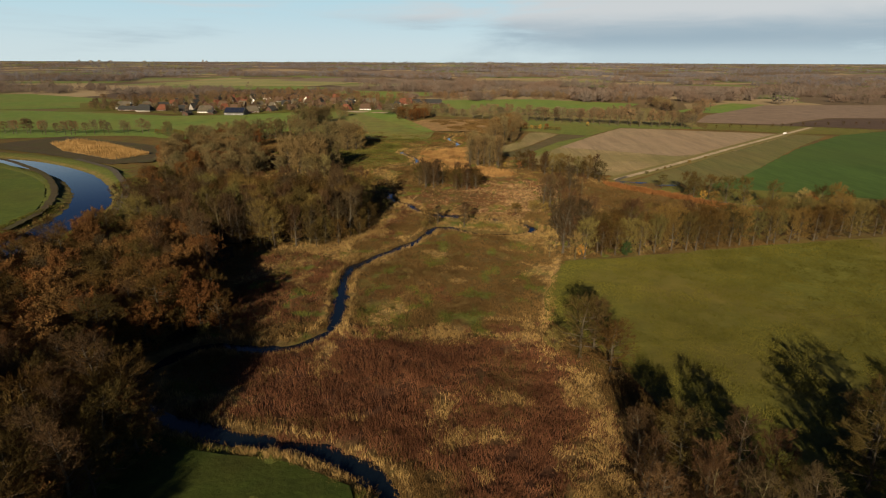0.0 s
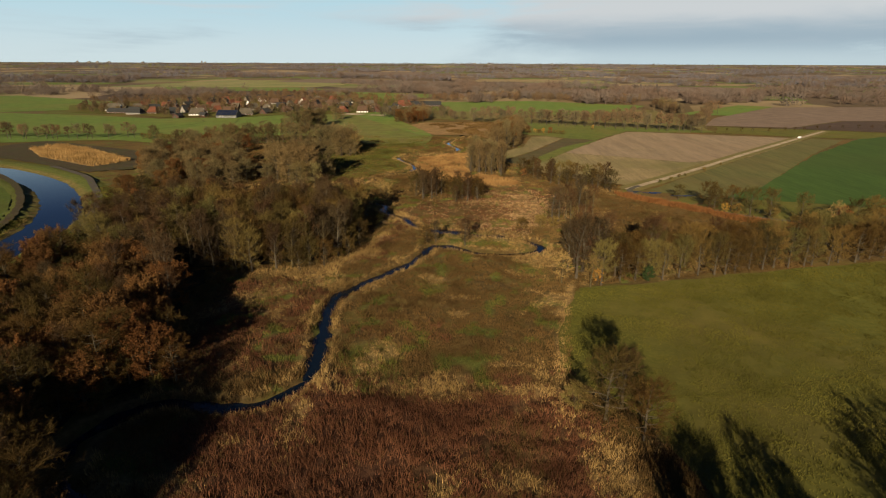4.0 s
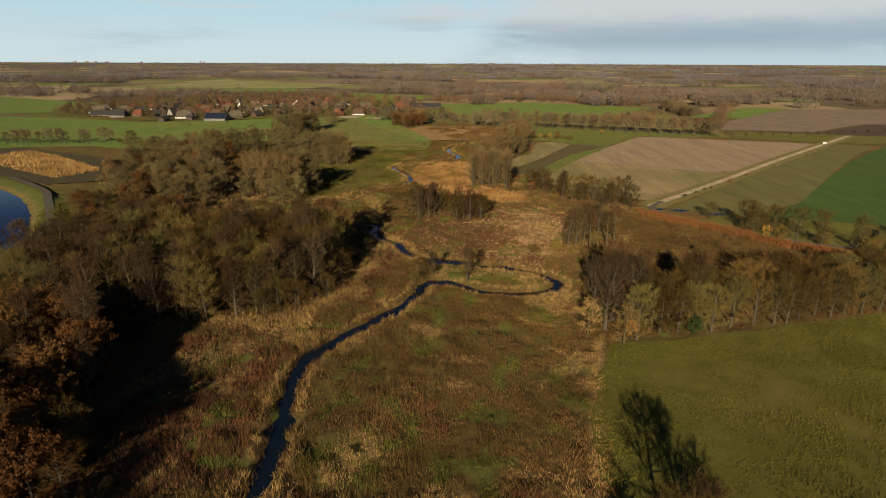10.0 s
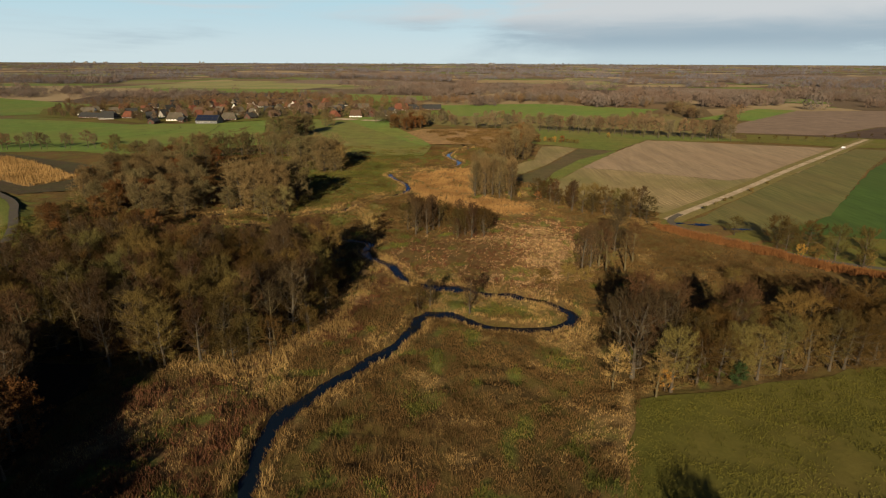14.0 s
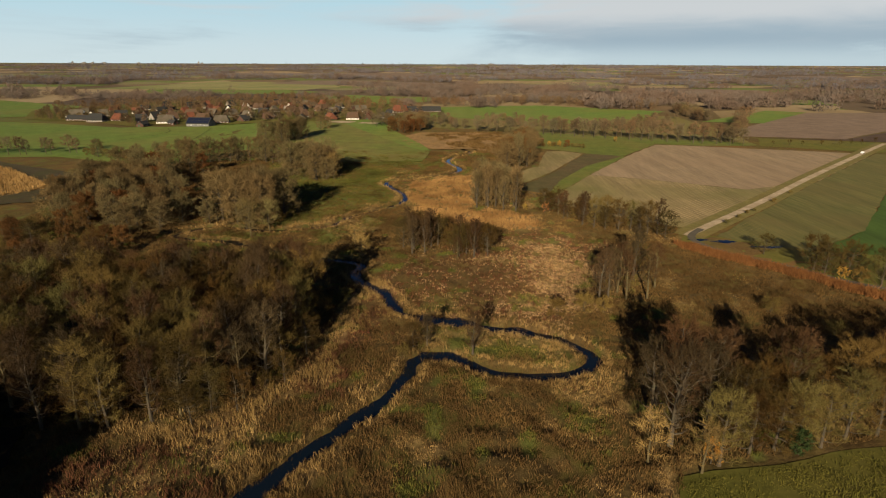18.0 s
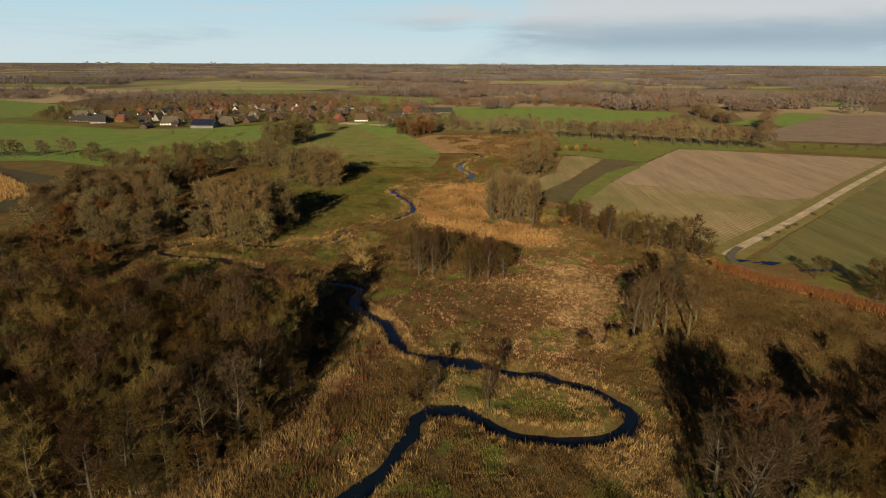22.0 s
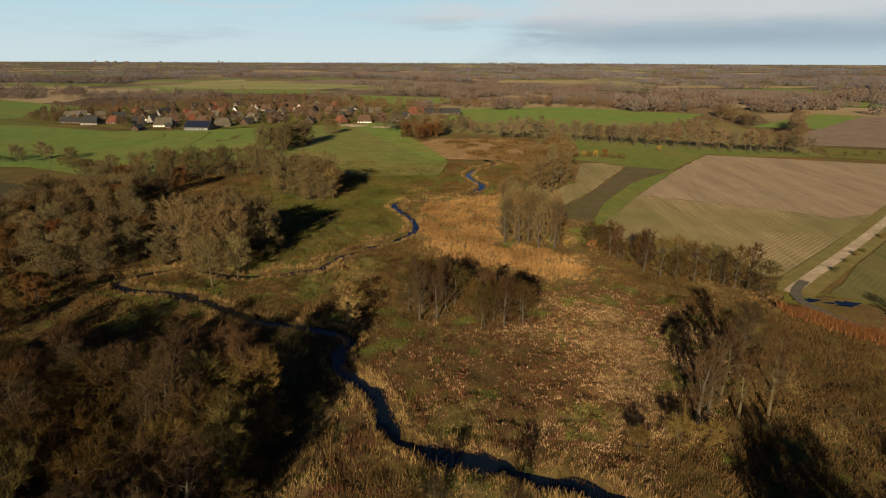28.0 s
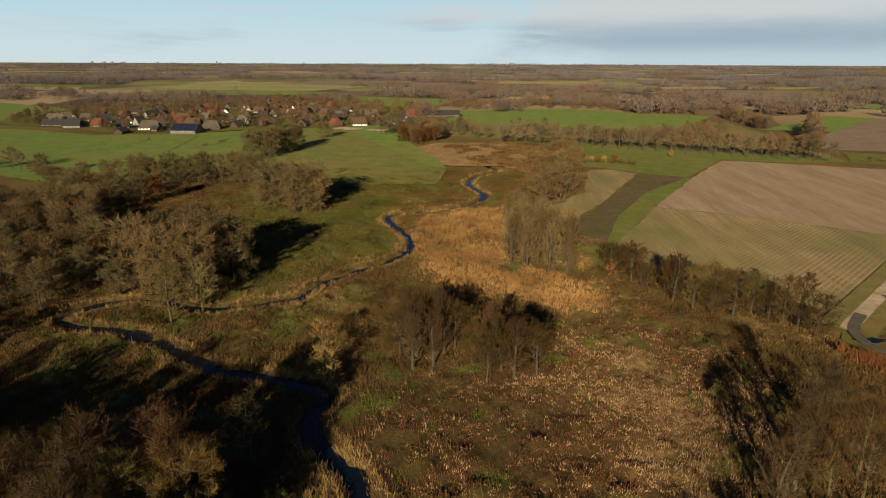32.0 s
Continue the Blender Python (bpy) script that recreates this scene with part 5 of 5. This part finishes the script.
for u, w, h in ((-0.645, 18, 22), (-0.625, 34, 18), (-0.61, 26, 19), (-0.59, 40, 17), (-0.53, 30, 17), (-0.426, 14, 24), (-0.42, 22, 18), (0.055, 30, 17), (0.08, 44, 17), (0.19, 40, 16)):
    distant_tower(u * 4600 / 1.053, 4600, w * 0.7, h - 8, "pale distant building on the horizon")


# ---- field rows ----
def drill_rows(name, outline, gap, turn, high, material, label):
    """Long low ridges across a field, cut at its edge."""
    c, s = math.cos(turn), math.sin(turn)
    p = np.array(outline, float)
    u, v = p[:, 0] * c + p[:, 1] * s, -p[:, 0] * s + p[:, 1] * c
    vs, fs = [], []
    w = v.min() + gap
    while w < v.max():
        cuts = []
        for i in range(len(p)):
            j = (i + 1) % len(p)
            if (v[i] > w) != (v[j] > w):
                cuts.append(u[i] + (u[j] - u[i]) * (w - v[i]) / (v[j] - v[i]))
        cuts.sort()
        for a, b in zip(cuts[::2], cuts[1::2]):
            if b - a > 4:
                k = len(vs)
                for q in (a + 1, b - 1):
                    for dv, z in ((-0.4, 0.06), (0, 0.06 + high), (0.4, 0.06)):
                        vs.append((q * c - (w + dv) * s, q * s + (w + dv) * c, z))
                fs += [(k, k + 3, k + 4, k + 1), (k + 1, k + 4, k + 5, k + 2)]
        w += gap
    return tagged(part(name, (vs, [], fs), material, None), label, "field rows", kind="stuff")


ROADWAY = math.atan2(188, 199)
drill_rows("stubble_rows", SOIL_LOW, 1.5, ROADWAY, 0.13, STRAWFIELD, "pale drill rows across the stubble field")
drill_rows("soil_rows", SOIL_UP, 2.2, ROADWAY, 0.10, SOIL, "low tilled ridges across the bare field")
drill_rows("stubble_rows_far", [(101, 292), (125, 277), (160, 301), (250, 405), (318, 477), (300, 485), (200, 390)], 1.6, ROADWAY, 0.10, VERGE, "drill rows beside the track")


# ---- reeds, sedge and grass ----
def tufts(name, x, y, tall, blades, wide, material, label, seed, lean=0.35, category="reeds", lift=0.0):
    """Loose tufts of blades, each a long thin triangle."""
    rs = np.random.RandomState(seed)
    k = len(x)
    z = height(x, y) + lift
    tall = np.broadcast_to(np.asarray(tall, float), x.shape)[:, None]
    h = tall * rs.uniform(0.6, 1.25, (k, blades)) * (0.7 + 0.6 * lattice(x, y, 6.0, seed))[:, None]
    a = rs.uniform(0, 2 * math.pi, (k, blades))
    bx, by = x[:, None] + rs.normal(0, 0.28, (k, blades)), y[:, None] + rs.normal(0, 0.28, (k, blades))
    w = wide * rs.uniform(0.7, 1.4, (k, blades))
    p0 = np.stack([bx - np.cos(a) * w, by - np.sin(a) * w, np.broadcast_to(z[:, None] - 0.08, bx.shape)], 2)
    p1 = np.stack([bx + np.cos(a) * w, by + np.sin(a) * w, np.broadcast_to(z[:, None] - 0.08, bx.shape)], 2)
    p2 = np.stack([bx + rs.normal(0, lean, (k, blades)) * h, by + rs.normal(0, lean, (k, blades)) * h, z[:, None] + h], 2)
    me = tri_mesh(name, np.stack([p0, p1, p2], 2).reshape(-1, 3, 3), material)
    return tagged(new(name, me), label, category, kind="stuff")


rs = np.random.RandomState(77)
k = 430000
px, py = rs.uniform(-165, 115, k), 60 + 430 * rs.uniform(0, 1, k) ** 1.35
wet = line_dist(px, py, BROOK)
free = (wet > brook_width(py) + 0.7) & ~inside(px, py, [(26, 118), (34, 158), (40, 169), (140, 190), (140, 60), (44, 60), (36, 108)])
free &= ~inside(px, py, [(53, 355), (44, 328), (53, 338), (74, 316), (91, 305), (84, 282), (96, 266), (120, 236), (140, 226), (140, 500), (60, 500), (36, 405), (36, 372)]) & (line_dist(px, py, RIVER) > 9.5) & ~inside(px, py, [(-58, 10), (-2, 10), (-8, 60), (-14, 67), (-24, 73), (-40, 76), (-54, 80)])
free &= ~inside(px, py, [(-66, 60), (-52, 60), (-56, 120), (-70, 176), (-110, 176), (-110, 60)])
free &= lattice(px, py, 1.9, 31) * 0.6 + lattice(px, py, 5.5, 32) * 0.4 + rs.uniform(-0.2, 0.2, k) > 0.36
px, py, wet = px[free], py[free], wet[free]
w_rust, w_green, w_straw = cover(px, py)
pick = rs.uniform(0, 1, len(px))
is_straw = pick < w_straw * 0.9 * (1 - 0.7 * soft(px, py, STRAW_FLAT, 14, 8))
is_green = ~is_straw & (rs.uniform(0, 1, len(px)) < w_green * 0.9)
is_rust = ~is_straw & ~is_green & (rs.uniform(0, 1, len(px)) < w_rust * 0.95)
rest = ~is_straw & ~is_green & ~is_rust
is_pale = rest & (rs.uniform(0, 1, len(px)) < np.maximum(soft(px, py, STRAW_FLAT, 14, 8) * 0.8, soft(px, py, BROWN_FLAT, 10) * 0.2))
rest &= ~is_pale
stand = np.maximum(np.clip(1.6 - np.abs(wet - 3.5) / 2.5, 0, 1), soft(px, py, ORANGE_BED, 8))
stand = np.maximum(stand, soft(px, py, [(-70, 172), (-32, 176), (-18, 200), (-16, 248), (-26, 246), (-28, 200), (-40, 188), (-70, 182)], 5))
stand = 0.36 + 0.5 * np.maximum(stand, (py < 125) * 0.5)
is_orange = is_straw & (soft(px, py, ORANGE_BED, 8) > 0.5)
is_straw &= ~is_orange
tufts("orange_reeds", px[is_orange], py[is_orange], 1.2, 7, 0.075, ORANGE, "rusty orange reed bed beside the upper brook", 69)
tufts("straw_reeds", px[is_straw], py[is_straw], 1.22 * stand[is_straw], 8, 0.055, REED, "dry straw-coloured reeds along the brook", 61)
tufts("rust_sedge", px[is_rust], py[is_rust], 0.9, 7, 0.055, RUST, "rust-brown sedge and dead fern on the marsh", 62)
tufts("green_tussocks", px[is_green], py[is_green], 0.6, 6, 0.06, TUSSOCK, "low green grass tussocks", 63, 0.35, "grass")
tufts("pale_grass", px[is_pale], py[is_pale], 0.45, 7, 0.055, PALE_GRASS, "short bleached pale-tan grass", 67, 0.32, "grass")
tufts("rough_grass", px[rest], py[rest], 0.72 - 0.36 * soft(px[rest], py[rest], BROWN_FLAT, 10), 6, 0.055, ROUGH, "rough olive-brown marsh grass", 64, 0.38, "grass")

reed_rs = np.random.RandomState(78)
qx, qy = reed_rs.uniform(24, 150, 90000), 62 + 130 * reed_rs.uniform(0, 1, 90000)
ok = inside(qx, qy, [(25, 122), (29, 140), (35, 158), (39, 166), (60, 170), (100, 180), (140, 189), (150, 190), (150, 62), (47, 62), (41, 88), (34, 112)])
ok &= lattice(qx, qy, 2.5, 35) * 0.5 + lattice(qx, qy, 9.0, 36) * 0.5 + reed_rs.uniform(-0.2, 0.2, 90000) > 0.42
tufts("pasture_grass", qx[ok], qy[ok], 0.30, 3, 0.08, PASTURE_BLADE, "short grazed pasture grass", 68, 0.9, "grass", 0.14)

qx, qy = reed_rs.uniform(-290, -190, 9000), reed_rs.uniform(345, 435, 9000)
ok = inside(qx, qy, [(-285, 413), (-273, 432), (-225, 398), (-191, 368), (-202, 346), (-255, 380)])
tufts("yellow_reed_bed", qx[ok], qy[ok], 2.4, 5, 0.16, WHEAT, "dense bed of yellow reeds", 65, 0.15)

hx, hy = reed_rs.uniform(-30, 75, 9000), reed_rs.uniform(480, 605, 9000)
ok = inside(hx, hy, [(-14, 575), (-2, 532), (10, 497), (27, 484), (40, 484), (58, 515), (80, 560), (50, 602), (-6, 596)]) & (lattice(hx, hy, 9.0, 44) > 0.35)
tufts("heath_scrub", hx[ok], hy[ok], 1.3, 6, 0.14, ROUGH, "rusty heath scrub beside the upper brook", 70, 0.35, "heath", 0.3)

# low red hedge by the track
hx = np.interp(reed_rs.uniform(0, 1, 2600), [0, 0.2, 0.45, 0.7, 1], [83, 92, 104, 118, 158])
hy = np.interp(hx, [83, 92, 104, 118, 158], [281, 268, 257, 238, 218])
tufts("red_hedge", hx + reed_rs.normal(0, 1.0, 2600), hy + reed_rs.normal(0, 1.2, 2600), 1.7, 8, 0.13, LEAF_RED, "low red-brown beech hedge beside the track", 66, 0.4, "hedge")

# puddles on the track's end
for x, y, a, b in ((100, 285, 5, 2.2), (92, 287, 4, 1.5), (112, 279, 6, 1.6)):
    pts = [(x + a * math.cos(i * 0.35) * (0.8 + 0.3 * math.sin(i * 1.7)), y + b * math.sin(i * 0.35) * (0.8 + 0.3 * math.cos(i * 2.3)), 0.36) for i in range(18)]
    tagged(part("water_puddle", (pts, [], [tuple(range(18))]), WATER, None), "shallow puddle reflecting the sky", "puddle", kind="structure")

# patterns that were never planted
for kind in KINDS.values():
    for proto in kind:
        if proto.name not in used:
            for piece in list(proto.children):
                bpy.data.objects.remove(piece)
            bpy.data.objects.remove(proto)
